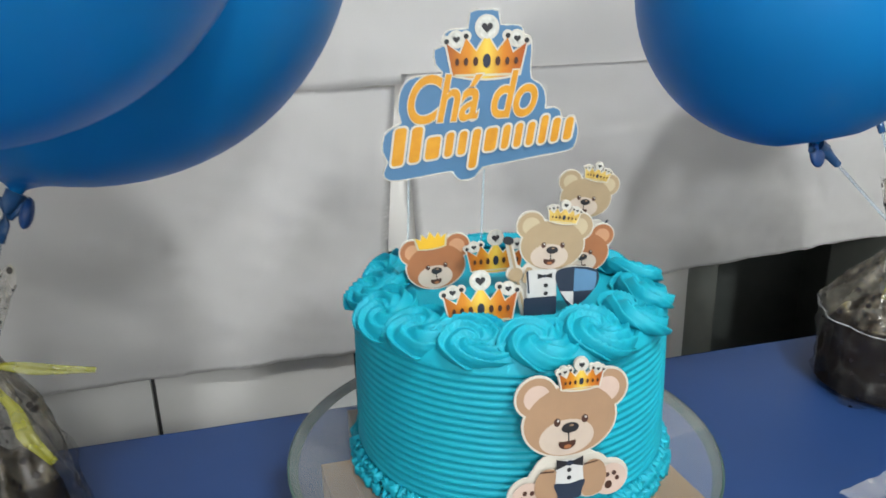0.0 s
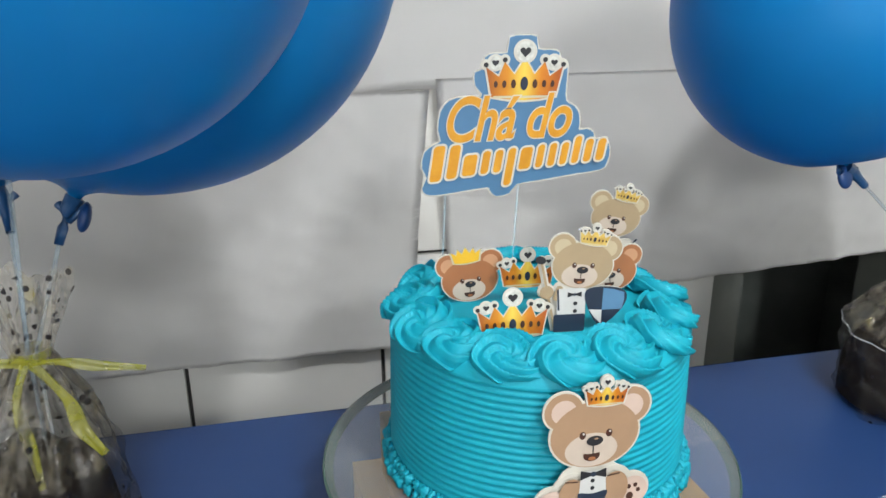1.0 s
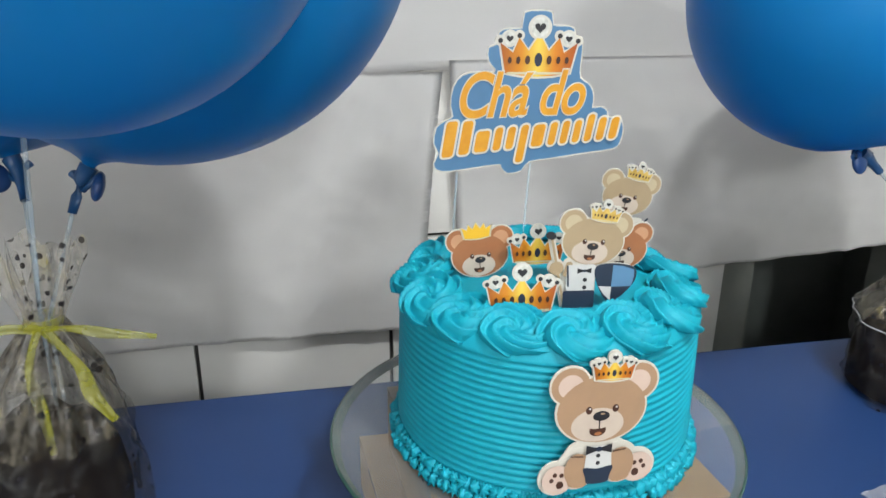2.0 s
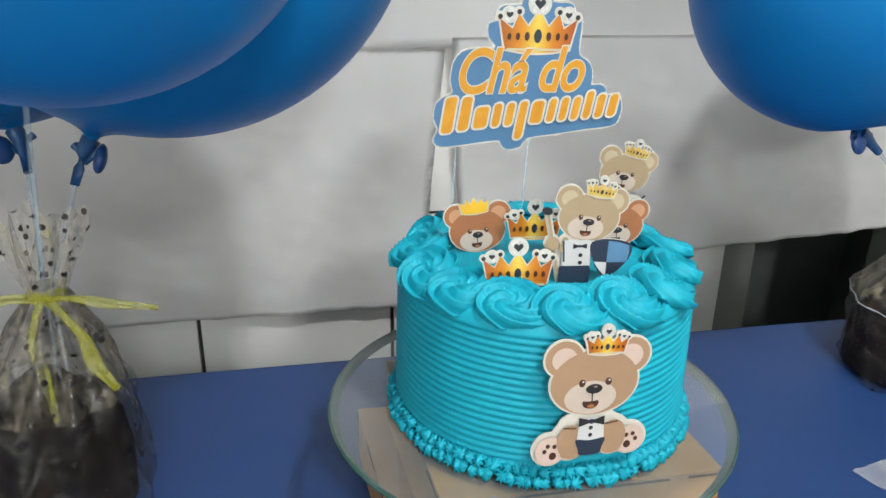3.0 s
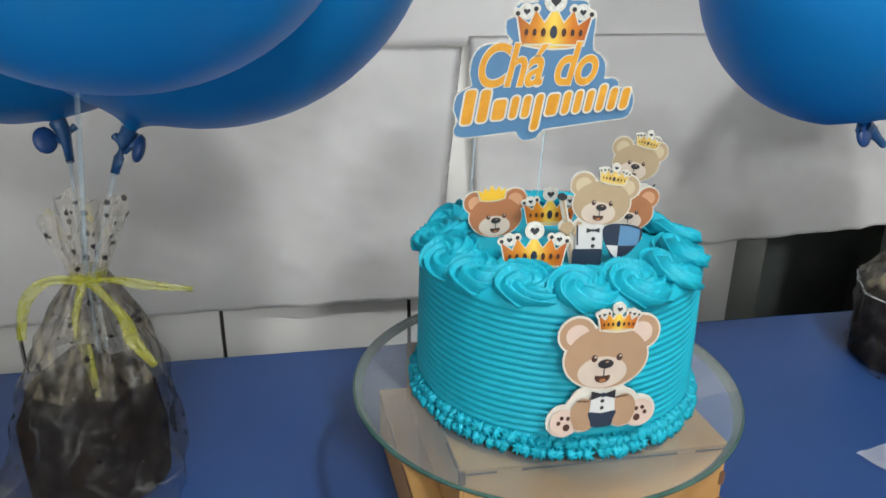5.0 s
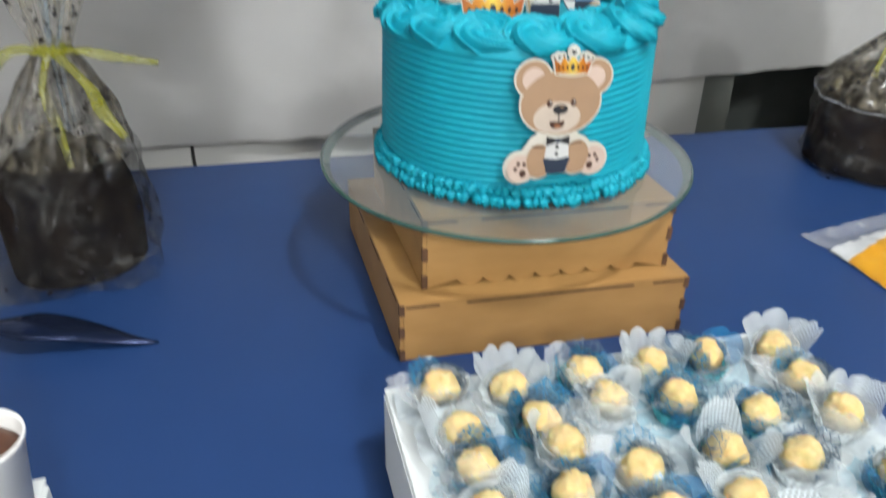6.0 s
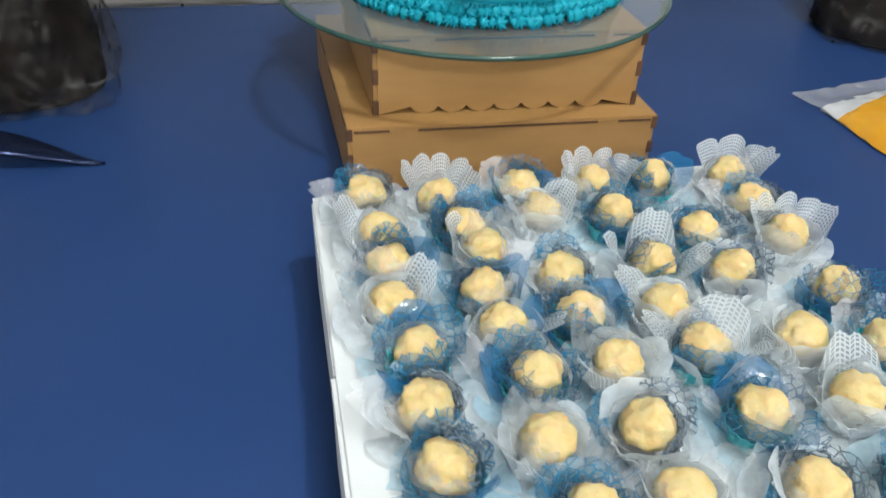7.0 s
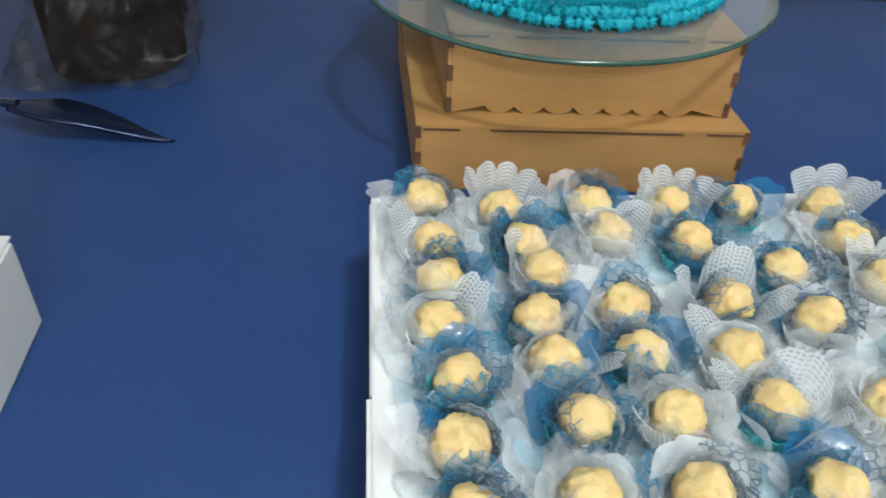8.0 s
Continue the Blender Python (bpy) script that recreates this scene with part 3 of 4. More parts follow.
def grown(pts, d):
    """The outline moved outward by d."""
    out, n = [], len(pts)
    for i in range(n):
        a, b = Vector(pts[i - 1]), Vector(pts[(i + 1) % n])
        t = (b - a).normalized() if (b - a).length > 1e-9 else Vector((1, 0))
        out.append((pts[i][0] + t.y * d, pts[i][1] - t.x * d))
    return out


def heart(cx, cy, s):
    return [(cx + s * 0.062 * 16 * math.sin(a) ** 3 / 1.0, cy + s * 0.062 * (13 * math.cos(a) - 5 * math.cos(2 * a) - 2 * math.cos(3 * a) - math.cos(4 * a))) for a in (-2 * math.pi * i / 22 for i in range(22))]


def crown_shape(w, h):
    return [(-0.42 * w, 0), (-0.2 * w, -0.05 * h), (0, -0.07 * h), (0.2 * w, -0.05 * h), (0.42 * w, 0), (0.5 * w, 0.62 * h), (0.33 * w, 0.42 * h), (0.26 * w, 0.72 * h), (0.13 * w, 0.46 * h), (0, 0.8 * h), (-0.13 * w, 0.46 * h), (-0.26 * w, 0.72 * h), (-0.33 * w, 0.42 * h), (-0.5 * w, 0.62 * h)]


def placed(pts, cx, cy, rot=0.0):
    c, s = math.cos(radians(rot)), math.sin(radians(rot))
    return [(cx + x * c - y * s, cy + x * s + y * c) for x, y in pts]


def crown(card, cx, cy, w, h, rot=0.0, jewels=True, border=0.0, mat="gold_print"):
    """A printed crown whose base is centred on (cx, cy)."""
    body = crown_shape(w, h)
    knobs = [(-0.5, 0.66), (0.5, 0.66), (-0.26, 0.76), (0.26, 0.76)]
    hearts = [(0, 0.92, 0.155), (-0.38, 0.70, 0.10), (0.38, 0.70, 0.10)] if jewels else []
    card.section("crown")
    if border:
        card.add(placed(grown(body, border), cx, cy, rot), "card_white", True, 0.00004)
        for x, y, s in hearts:
            card.add(placed(ell(x * w, y * h, s * 0.8 * w + border), cx, cy, rot), "card_white", True, 0.00002)
        for x, y in knobs:
            card.add(placed(ell(x * w, y * h, 0.04 * w + border), cx, cy, rot), "card_white", True, 0.00002)
    card.add(placed(body, cx, cy, rot), mat)
    if jewels:
        card.add(placed(rect(0, 0.0, 0.8 * w, 0.05 * h, 0.02 * h), cx, cy, rot), "cream")
        for x, y, s in hearts:
            card.add(placed(ell(x * w, y * h, s * 0.72 * w, s * 0.85 * w), cx, cy, rot), "silver")
            card.add(placed(heart(x * w, y * h, s * 0.46 * w), cx, cy, rot), "ink")
        for x, y in knobs:
            card.add(placed(ell(x * w, y * h, 0.032 * w, n=12), cx, cy, rot), "ink")
        for x, s in ((0, 1.0), (-0.14, 0.65), (0.14, 0.65), (-0.26, 0.55), (0.26, 0.55), (-0.37, 0.5), (0.37, 0.5)):
            card.add(placed(ell(x * w, (0.26 + 0.02 * s) * h, 0.05 * w * s, 0.14 * h * s, n=14), cx, cy, rot), "navy" if x == 0 else "brown_ink")
    return card


def bear_head(card, cx, cy, k, fur, inner, snout, tilt=0.0, base=True):
    """Head with ears and face; k is half its width."""
    def p(pts):
        return placed([(x * k, y * k) for x, y in pts], cx, cy, tilt)

    ears = ((-0.72, 0.62), (0.80, 0.60))
    if base:
        card.add(p(ell(0, 0, 1.0 + 0.045, 0.8 + 0.045, n=36)), "card_white", True, 0.00003)
        for x, y in ears:
            card.add(p(ell(x, y, 0.43 + 0.045, n=24)), "card_white", True, 0.00003)
    for k_ear, (x, y) in enumerate(ears):
        card.section(f"ear#{k_ear}")
        card.add(p(ell(x, y, 0.43)), fur)
        card.add(p(ell(x * 0.99, y * 0.98, 0.28)), inner)
    card.section("face")
    card.add(p(ell(0, 0, 1.0, 0.8, n=36)), fur)
    card.section("muzzle")
    card.add(p(ell(-0.07, -0.37, 0.60, 0.41)), snout)
    for x in (-0.28, 0.32):
        card.section(f"eye#{x}")
        card.add(p(ell(x, 0.0, 0.075, 0.095, n=16)), "brown_ink")
        card.add(p(ell(x + 0.02, 0.035, 0.025, n=8)), "shirt")
    card.section("mouth")
    card.add(p(ell(-0.06, -0.50, 0.19, 0.145)), "brown_ink")
    card.add(p(ell(-0.06, -0.40, 0.24, 0.06)), snout)
    card.add(p(rect(-0.03, -0.34, 0.03, 0.26)), "ink")
    card.add(p(ell(-0.05, -0.58, 0.085, 0.045, n=14)), "rust")
    card.section("nose")
    card.add(p(ell(0.0, -0.15, 0.19, 0.12)), "ink")
    card.add(p(ell(0.03, -0.10, 0.05, 0.022, n=12)), "tan")


def bow_tie(card, cx, cy, s):
    card.add([(cx - s, cy + 0.4 * s), (cx - s, cy - 0.4 * s), (cx, cy - 0.08 * s), (cx + s, cy - 0.4 * s), (cx + s, cy + 0.4 * s), (cx, cy + 0.08 * s)], "ink")
    card.add(ell(cx, cy, 0.24 * s, 0.22 * s, n=12), "navy")


def topper_thing(name, card, place, label, turn=0.0, lean=0.0):
    t = thing(name, pose(*place, lean, 0, turn), label, "cake topper", "card toppers")
    card.build(t, {"backing": "white cut card", "crown": "printed golden crown", "shield": "dark blue and white shield", "suit": "printed white shirt and dark trousers"})
    return t


def sitting_bear():
    c = Card(0.000293)
    c.add(rect(-4, -118, 150, 108, 40), "card_white", True)
    for x, y in ((-92, -150), (90, -138)):
        c.add(ell(x, y, 42, 43), "card_white", True, 0.00003)
    for x, y in ((-48, -132), (48, -126)):
        c.add(ell(x, y, 46, 52), "card_white", True, 0.00003)
    bear_head(c, 0, 8, 98, "tan", "pale_pink", "pale")
    crown(c, 20, 78, 92, 54, -2, True, 4)
    c.section("body")
    for x, y, a in ((-92, -150, 8), (90, -138, -8)):
        c.add(ell(x, y, 34, 36, a), "pale_pink")
        for dx, dy, q in ((6, -13, 8.5), (-13, 0, 5), (-6, 13, 5), (9, 11, 5)):
            c.add(ell(x + dx * (1 if x > 0 else -1) * -1, y + dy, q, q * 1.15, n=12), "brown_ink")
    for x, y, a in ((-47, -132, 6), (47, -126, -6)):
        c.add(ell(x, y, 31, 43, a), "tan")
        c.add(rect(x, y - 26, 46, 30, 14, -a), "tan")
        c.add(rect(x - 4, y + 36, 30, 3.5, 1.5, -a), "brown_ink")
    c.section("suit")
    c.add([(-30, -74), (-34, -132), (28, -132), (24, -74)], "shirt")
    c.add(rounded([(-36, -126), (-4, -130), (30, -126), (24, -150), (18, -166), (-24, -166), (-30, -150)], 3), "navy")
    for y in (-98, -116):
        c.add(ell(-4, y, 5, n=12), "ink")
    bow_tie(c, -3, -82, 29)
    return topper_thing("bear_topper", c, (-0.0015, -0.0925, 0.9490), "printed card of a seated crowned bear stuck to the cake", 0, -2)


def shield_bear():
    c = Card(0.000180)
    c.add(rect(-45, -190, 128, 300, 40), "card_white", True)
    c.add(ell(-132, -80, 32), "card_white", True, 0.00003)
    c.add(rect(-125, -100, 26, 300, 10, 12), "card_white", True, 0.00003)
    c.add(grown(rounded([(12, -75), (90, -62), (165, -85), (160, -150), (75, -225), (20, -150)]), 8), "card_white", True, 0.00003)
    bear_head(c, 0, 15, 112, "sand", "sand_light", "pale", -4)
    crown(c, 34, 96, 112, 66, -10, True, 4, "gold_olive")
    c.section("body")
    c.add(rect(-125, -100, 9, 290, 3, 12), "sand")
    c.add(ell(-158, 46, 20, 15, -20), "ink")
    c.add(ell(-132, -80, 26), "sand")
    c.add(rect(-90, -85, 24, 60, 10, -15), "sand")
    c.section("suit")
    c.add(rect(-40, -120, 106, 104, 10), "shirt")
    c.add(rect(-88, -112, 7, 84, 2, 4), "navy")
    c.add(rect(-46, -270, 100, 110, 20), "tan")
    c.add(rect(-44, -205, 118, 70, 8), "navy")
    for y in (-128, -158):
        c.add(ell(-24, y, 8, n=14), "ink")
    bow_tie(c, -28, -92, 26)
    sh = rounded([(14, -78), (90, -66), (162, -88), (156, -150), (76, -220), (24, -150)])
    c.section("shield")
    c.add(sh, "navy")
    c.add([(76, -158), (152, -158), (159, -120), (158, -92), (118, -78), (78, -72)], "steel_blue")
    c.add([(27, -154), (50, -188), (76, -214), (76, -158)], "shirt")
    return topper_thing("bear_topper", c, (0.0105, -0.031, 1.0352), "printed card of a standing bear with crown and quartered shield", -6)


def back_bear():
    c = Card(0.000178)
    c.add(rect(35, -150, 100, 190, 20), "card_white", True)
    bear_head(c, 6, 42, 104, "sand", "sand_light", "pale", -8)
    crown(c, 42, 118, 108, 62, -14, True, 4, "gold_olive")
    c.section("suit")
    c.add(rect(50, -120, 90, 90, 16), "shirt")
    c.add(rect(80, -75, 8, 60, 2, -45), "navy")
    c.add(rect(45, -200, 80, 90, 16), "navy")
    return topper_thing("bear_topper", c, (0.0635, 0.04, 1.0372), "printed card of a sandy bear with crown and white shirt", -8, 3)


def rust_bear():
    c = Card(0.000187)
    c.add(rect(-20, -130, 130, 120, 30), "card_white", True)
    bear_head(c, 2, 28, 108, "rust", "rust_light", "pale", 6)
    c.add(placed(grown(crown_shape(118, 74), 5), -12, 104, 6), "cream", False)
    crown(c, -12, 104, 112, 72, 6, False, 0, "yellow_print")
    c.section("body")
    c.add(ell(-75, -95, 36, 28), "rust")
    c.add(ell(30, -125, 60, 50), "rust")
    return topper_thing("bear_topper", c, (-0.050, 0.03, 1.004), "printed card of a reddish brown bear with yellow crown", -5)


def hidden_bear():
    c = Card(0.000172)
    c.add(rect(-5, -140, 120, 130, 30), "card_white", True)
    bear_head(c, -20, 20, 108, "rust", "rust_light", "pale", 4)
    c.section("body")
    c.add(ell(20, -150, 50, 60), "rust_light")
    return topper_thing("bear_topper", c, (0.054, 0.012, 1.010), "printed card of a reddish brown bear half hidden behind another", -8)


def crown_topper(place, w, turn, lean):
    c = Card(0.001)
    crown(c, 0, 0, w, w * 0.62, 0, True, w * 0.022)
    return topper_thing("crown_topper", c, place, "printed card of a golden crown with dark jewels", turn, lean)


sitting_bear()
shield_bear()
back_bear()
rust_bear()
hidden_bear()
crown_topper((-0.0105, 0.018, 1.0065), 40, -4, 0)
crown_topper((-0.037, -0.034, 0.9940), 46, -6, -4)


def letters(text, size, place, rot, bold, mat, parent, name, spacing=1.0):
    cu = bpy.data.curves.new(name, "FONT")
    cu.body, cu.size, cu.shear, cu.offset, cu.extrude, cu.align_x, cu.space_character = text, size, 0.32, bold, 0.0, "LEFT", spacing
    ob = new(name, cu)
    me = bpy.data.meshes.new_from_object(ob.evaluated_get(bpy.context.evaluated_depsgraph_get()))
    bpy.data.objects.remove(ob)
    me.materials.clear()
    me.materials.append(M[mat])
    out = new(name, me)
    out.parent = parent
    out.matrix_basis = pose(*place, 90, 0, 0) @ pose(0, 0, 0, 0, 0, rot) @ Matrix.Diagonal((0.73, 1, 1, 1))
    return out


def name_topper():
    t = thing("text_topper", pose(0.003, 0.082, 1.112, 2, 3, -3), "blue and orange printed card sign on two thin sticks", "cake topper", "card toppers")
    u = 0.0002
    edge = [(-69, 303), (-19, 312), (30, 309), (39, 265), (86, 264), (120, 256), (129, 215), (157, 208), (159, 133), (166, 80), (199, 61), (221, 32), (228, -8), (228, -31), (261, -26), (288, -40), (295, -65), (341, -67), (362, -106), (357, -158), (333, -185), (231, -202), (94, -228), (2, -245), (-24, -281), (-77, -293), (-103, -269), (-115, -258), (-214, -274), (-309, -290), (-351, -286), (-365, -262), (-350, -222), (-369, -183), (-363, -124), (-327, -95), (-303, -79), (-315, -38), (-309, 30), (-279, 71), (-230, 85), (-173, 83), (-158, 100), (-185, 128), (-190, 175), (-161, 188), (-156, 230), (-124, 245), (-74, 249)][::-1]
    line = rounded(edge, 2)
    c = Card(u, "board")
    c.add(grown(line, 5), "card_white", True)
    c.add(line, "topper_blue")
    c.level = 0.0005
    crown(c, -2, 92, 290, 178, 2, True, 8)
    letters("Ch\u00e1 do", 0.047, (-0.0600, -0.00085, -0.0165), 4, 0.0017, "card_white", t, "lettering_rim", 0.95)
    letters("Ch\u00e1 do", 0.047, (-0.0600, -0.00105, -0.0165), 4, 0.0008, "orange", t, "lettering", 0.95)
    # the name is a row of plain slanted bars
    c.level, x = 0.0008, -336
    for wide, low, high in ((44, -52, 84), (40, -48, 80), (52, -44, 36), (30, -44, 44), (30, -44, 42), (30, -100, 44), (46, -44, 40), (28, -44, 44), (28, -44, 44), (28, -44, 42), (28, -44, 60), (30, -44, 44), (32, -44, 40)):
        y = -186 + 0.131 * (x + wide / 2 + 336)
        for grow, mat in ((8, "card_white"), (0, "orange")):
            w, lo, hi = wide + 2 * grow, low - grow, high + grow
            bar = [(px + 0.24 * py, py) for px, py in rect(0, (lo + hi) / 2, w, hi - lo, 13 + grow)]
            c.section(f"name_bar#{round(x)}" if mat == "orange" else "name_bar_rim")
            c.add(placed(bar, x + wide / 2, y, 7.5), mat)
        x += wide + 19
    c.build(t, {"board": "blue card with white rim", "crown": "printed golden crown", "name_bar": "plain orange bar", "name_bar_rim": "cream rims of the bars"})
    for x, low in ((-0.055, -0.125), (0.002, -0.125)):
        part("stick", tube(bmesh.new(), [(x, 0.0022, -0.02), (x + 0.001, 0.0022, low)], 0.0008, 8), "stick", t, "thin white plastic stick")
    return t


name_topper()


# ---- balloons on sticks ----
def balloon(center, r, knot, foot, label, cup_side=1):
    c, k, f = Vector(center), Vector(knot), Vector(foot)
    t = thing("balloon", Matrix.Translation(k), label, "balloon", "balloons")
    axis = (c - k).normalized()
    dist = (c - k).length
    bm = bmesh.new()
    prof = [(0.0035, 0.0), (0.0045, 0.004)]
    end = dist - r
    for i in range(1, 7):
        s = i / 7
        th = math.pi * (1 - 0.085)
        prof.append((0.0045 + (r * math.sin(th) - 0.0045) * s ** 1.7, 0.004 + (dist + r * math.cos(th) - 0.004) * s))
    for i in range(41):
        th = math.pi * (1 - 0.085) * (1 - i / 40)
        prof.append((max(0.0004, r * math.sin(th)), dist + r * math.cos(th) * (1.0 if th > math.pi / 2 else 1.08)))
    rings = lathe(bm, prof, 64)
    cap(bm, rings[0], True)
    cap(bm, rings[-1])
    ob = part("skin", bm, "latex", t, smooth=True)
    ob.matrix_basis = axis.to_track_quat("Z", "Y").to_matrix().to_4x4()
    down = (f - k).normalized()
    side = Vector((cup_side, -0.4, 0)).normalized()
    bm = bmesh.new()
    tube(bm, [down * 0.034 + side * -0.004, down * 0.02 + side * -0.004, down * 0.006 + side * -0.003, down * -0.004], [0.0036, 0.0042, 0.0065, 0.0075], 12)
    for s in (-1, 1):
        tube(bm, [down * 0.016, down * 0.006 + side * 0.008 * s, down * 0.002 + side * 0.013 * s], [0.002, 0.0026, 0.0035], 8)
    part("holder", bm, "holder", t, "blue plastic balloon cup", smooth=True)
    bm = bmesh.new()
    bmesh.ops.create_icosphere(bm, subdivisions=3, radius=1.0)
    bmesh.ops.transform(bm, verts=bm.verts[:], matrix=Matrix.Translation(side * 0.012 + down * 0.012) @ axis.to_track_quat("Z", "Y").to_matrix().to_4x4() @ Matrix.Diagonal((0.010, 0.005, 0.0115, 1)))
    part("knot", bm, "knot", t, "knotted balloon end", smooth=True)
    part("stick", tube(bmesh.new(), [down * 0.03 + side * -0.004, f - k, f - k - Vector((0, 0, 0.07))], 0.0017, 10), "stick", t, "pale translucent plastic stick", smooth=True)
    return t


BAG_L, BAG_R = (-0.388, 0.102), (0.505, 0.175)
balloon((-0.264, 0.158, 1.248), 0.189, (-0.333, 0.147, 1.054), (-0.367, 0.104, 0.950), "large glossy blue balloon tied to a clear stick")
balloon((-0.2743, -0.0916, 1.2619), 0.129, (-0.316, -0.019, 1.148), (-0.371, 0.098, 0.950), "blue balloon on a stick, hung in front of another")
balloon((-0.43, 0.23, 1.205), 0.155, (-0.398, 0.185, 1.054), (-0.373, 0.106, 0.950), "blue balloon behind two others, on a stick", -1)
balloon((0.324, 0.173, 1.18), 0.141, (0.339, 0.138, 1.042), (0.502, 0.173, 0.915), "glossy round blue balloon on a clear stick", -1)
balloon((0.56, 0.30, 1.19), 0.145, (0.498, 0.252, 1.055), (0.507, 0.178, 0.915), "blue balloon behind another on a clear stick", -1)


# ---- wrapped gifts that hold the sticks ----
def gift_bag(place, prof, cr, ch, label, seed, bow, split, corners, lean=0.0, rim=False):
    t = thing("gift_bag", pose(place[0], place[1], TZ), label, "gift bag", "gift bags")
    bm = bmesh.new()
    rings = lathe(bm, [(0.001, 0.002), (cr * 0.93, 0.002), (cr, 0.006), (cr * 1.02, ch * 0.45), (cr * 0.97, ch * 0.72), (cr * 0.84, ch * 0.92), (cr * 0.6, ch * 1.04), (0.001, ch * 1.1)], 36, wobble=lambda r, z, a, k: (r * (1 + 0.05 * math.sin(3 * a + seed) + 0.05 * wave(math.cos(a), math.sin(a), z * 20 + seed, 2)), z + (0.012 * wave(math.cos(a) * r * 40, math.sin(a) * r * 40, seed, 1) if k > 2 else 0)))
    cap(bm, rings[0], True)
    cap(bm, rings[-1])
    part("filling", bm, "soil", t, "dark brown filling", smooth=True)
    hi = prof[-1][1]
    tie = min((p for p in prof if p[1] > 0.1), key=lambda p: p[0])[1]

    def ridge(a, z, f, ph):
        return 1 - 2 * abs(wave(math.cos(a) * 1.3, math.sin(a) * 1.3, z * 11 + ph, f))

    def wob(r, z, a, k):
        near = math.exp(-((z - tie) / 0.055) ** 2)
        pleat = 0.20 * near * math.sin(11 * a + 2 * wave(math.cos(a), math.sin(a), seed, 2)) + 0.08 * wave(math.cos(a) * 2, math.sin(a) * 2, z * 28 + seed, 1.6)
        low = max(0.0, min(1.0, (tie - z) / 0.06))
        crink = low * (0.075 * (ridge(a, z, 1.9, seed) - 0.6) + 0.05 * (ridge(a, z, 4.2, seed + 5) - 0.6))
        foot = sum(h * max(0, math.cos(a - c)) ** 9 * max(0, 1 - z / 0.055) for c, h in corners)
        flare = 0.25 * math.sin(5 * a + seed) * max(0, (z - tie) / 0.07)
        dz = 0.022 * wave(math.cos(a) * 2.5, math.sin(a) * 2.5, seed + 7, 1.4) * max(0, (z - tie) / 0.06)
        return r * (1 + pleat + crink + foot + flare), max(0.0005, z + dz)

    fine = []
    for (r0, z0), (r1, z1) in zip(prof, prof[1:]):
        for i in range(6):
            fine.append((r0 + (r1 - r0) * i / 6, z0 + (z1 - z0) * i / 6))
    fine.append(prof[-1])
    low = [p for p in fine if p[1] <= split]
    bm = bmesh.new()
    lathe(bm, low, 128, wobble=wob)
    part("wrapping", bm, "cellophane", t, "clear film printed with dark dots", smooth=True)
    neck = next(i for i, q in enumerate(fine) if q[1] >= tie)
    bm = bmesh.new()
    lathe(bm, fine[len(low) - 1 : neck + 1], 128, wobble=wob)
    part("gathered_film", bm, "cellophane_folds", t, "gathered film with dark dots", smooth=True)
    bm = bmesh.new()
    lathe(bm, fine[neck:], 128, wobble=wob)
    part("ruffled_neck", bm, "cellophane_neck", t, "pale ruffled film with dark dots", smooth=True)
    # ribbon
    bm = bmesh.new()
    rings = lathe(bm, [(0.013, tie - 0.005), (0.0145, tie), (0.013, tie + 0.005)], 20)
    for pts, w in bow:
        def band(u, v, pts=pts, w=w):
            k = u * (len(pts) - 1)
            i = min(int(k), len(pts) - 2)
            p0, p1, p2, p3 = (Vector(pts[max(0, min(len(pts) - 1, i + j))]) for j in (-1, 0, 1, 2))
            f = k - i
            p = 0.5 * ((2 * p1) + (p2 - p0) * f + (2 * p0 - 5 * p1 + 4 * p2 - p3) * f * f + (3 * p1 - p0 - 3 * p2 + p3) * f ** 3)
            d = p2 - p1
            n = Vector((-d.z, 0.25 * d.length * math.sin(4 * u), d.x)).normalized()
            return p + Vector((0, 0, tie)) + n * (v - 0.5) * w * (1 - 0.2 * math.sin(9 * u)) + Vector((0, 0.0015 * math.sin(v * 9 + u * 7), 0))

        grid(bm, 22, 4, band)
    part("ribbon", bm, "ribbon", t, "yellow plastic ribbon tied in a bow", smooth=True)
    if rim:
        bm, ring = bmesh.new(), []
        r0 = min(low, key=lambda q: abs(q[1] - split))[0]
        for i in range(65):
            a = 2 * math.pi * i / 64
            r, z = wob(r0 + 0.002, split, a, 0)
            ring.append((r * math.cos(a), r * math.sin(a), z + 0.004 * math.sin(a + 1)))
        tube(bm, ring, 0.0008, 6)
        part("folded_rim", bm, "clear_film", t, "pale fold of the film", smooth=True)
    # the tied neck leans over
    for o in t.children:
        if o.name.split(".")[0] != "filling":
            for v in o.data.vertices:
                v.co.x += lean * v.co.z / tie
    return t


BOW = [
    ([(0.0, -0.016, 0), (0.025, -0.022, 0.002), (0.05, -0.022, -0.004), (0.084, -0.020, -0.011)], 0.0065),
    ([(0.0, -0.016, 0), (-0.025, -0.022, 0.004), (-0.042, -0.024, -0.012), (-0.048, -0.024, -0.045)], 0.009),
    ([(0.0, -0.018, 0), (-0.004, -0.030, -0.025), (0.006, -0.042, -0.055), (0.014, -0.052, -0.085)], 0.007),
    ([(0.004, -0.016, 0), (0.03, -0.03, -0.025), (0.042, -0.045, -0.042), (0.058, -0.05, -0.062)], 0.009),
]
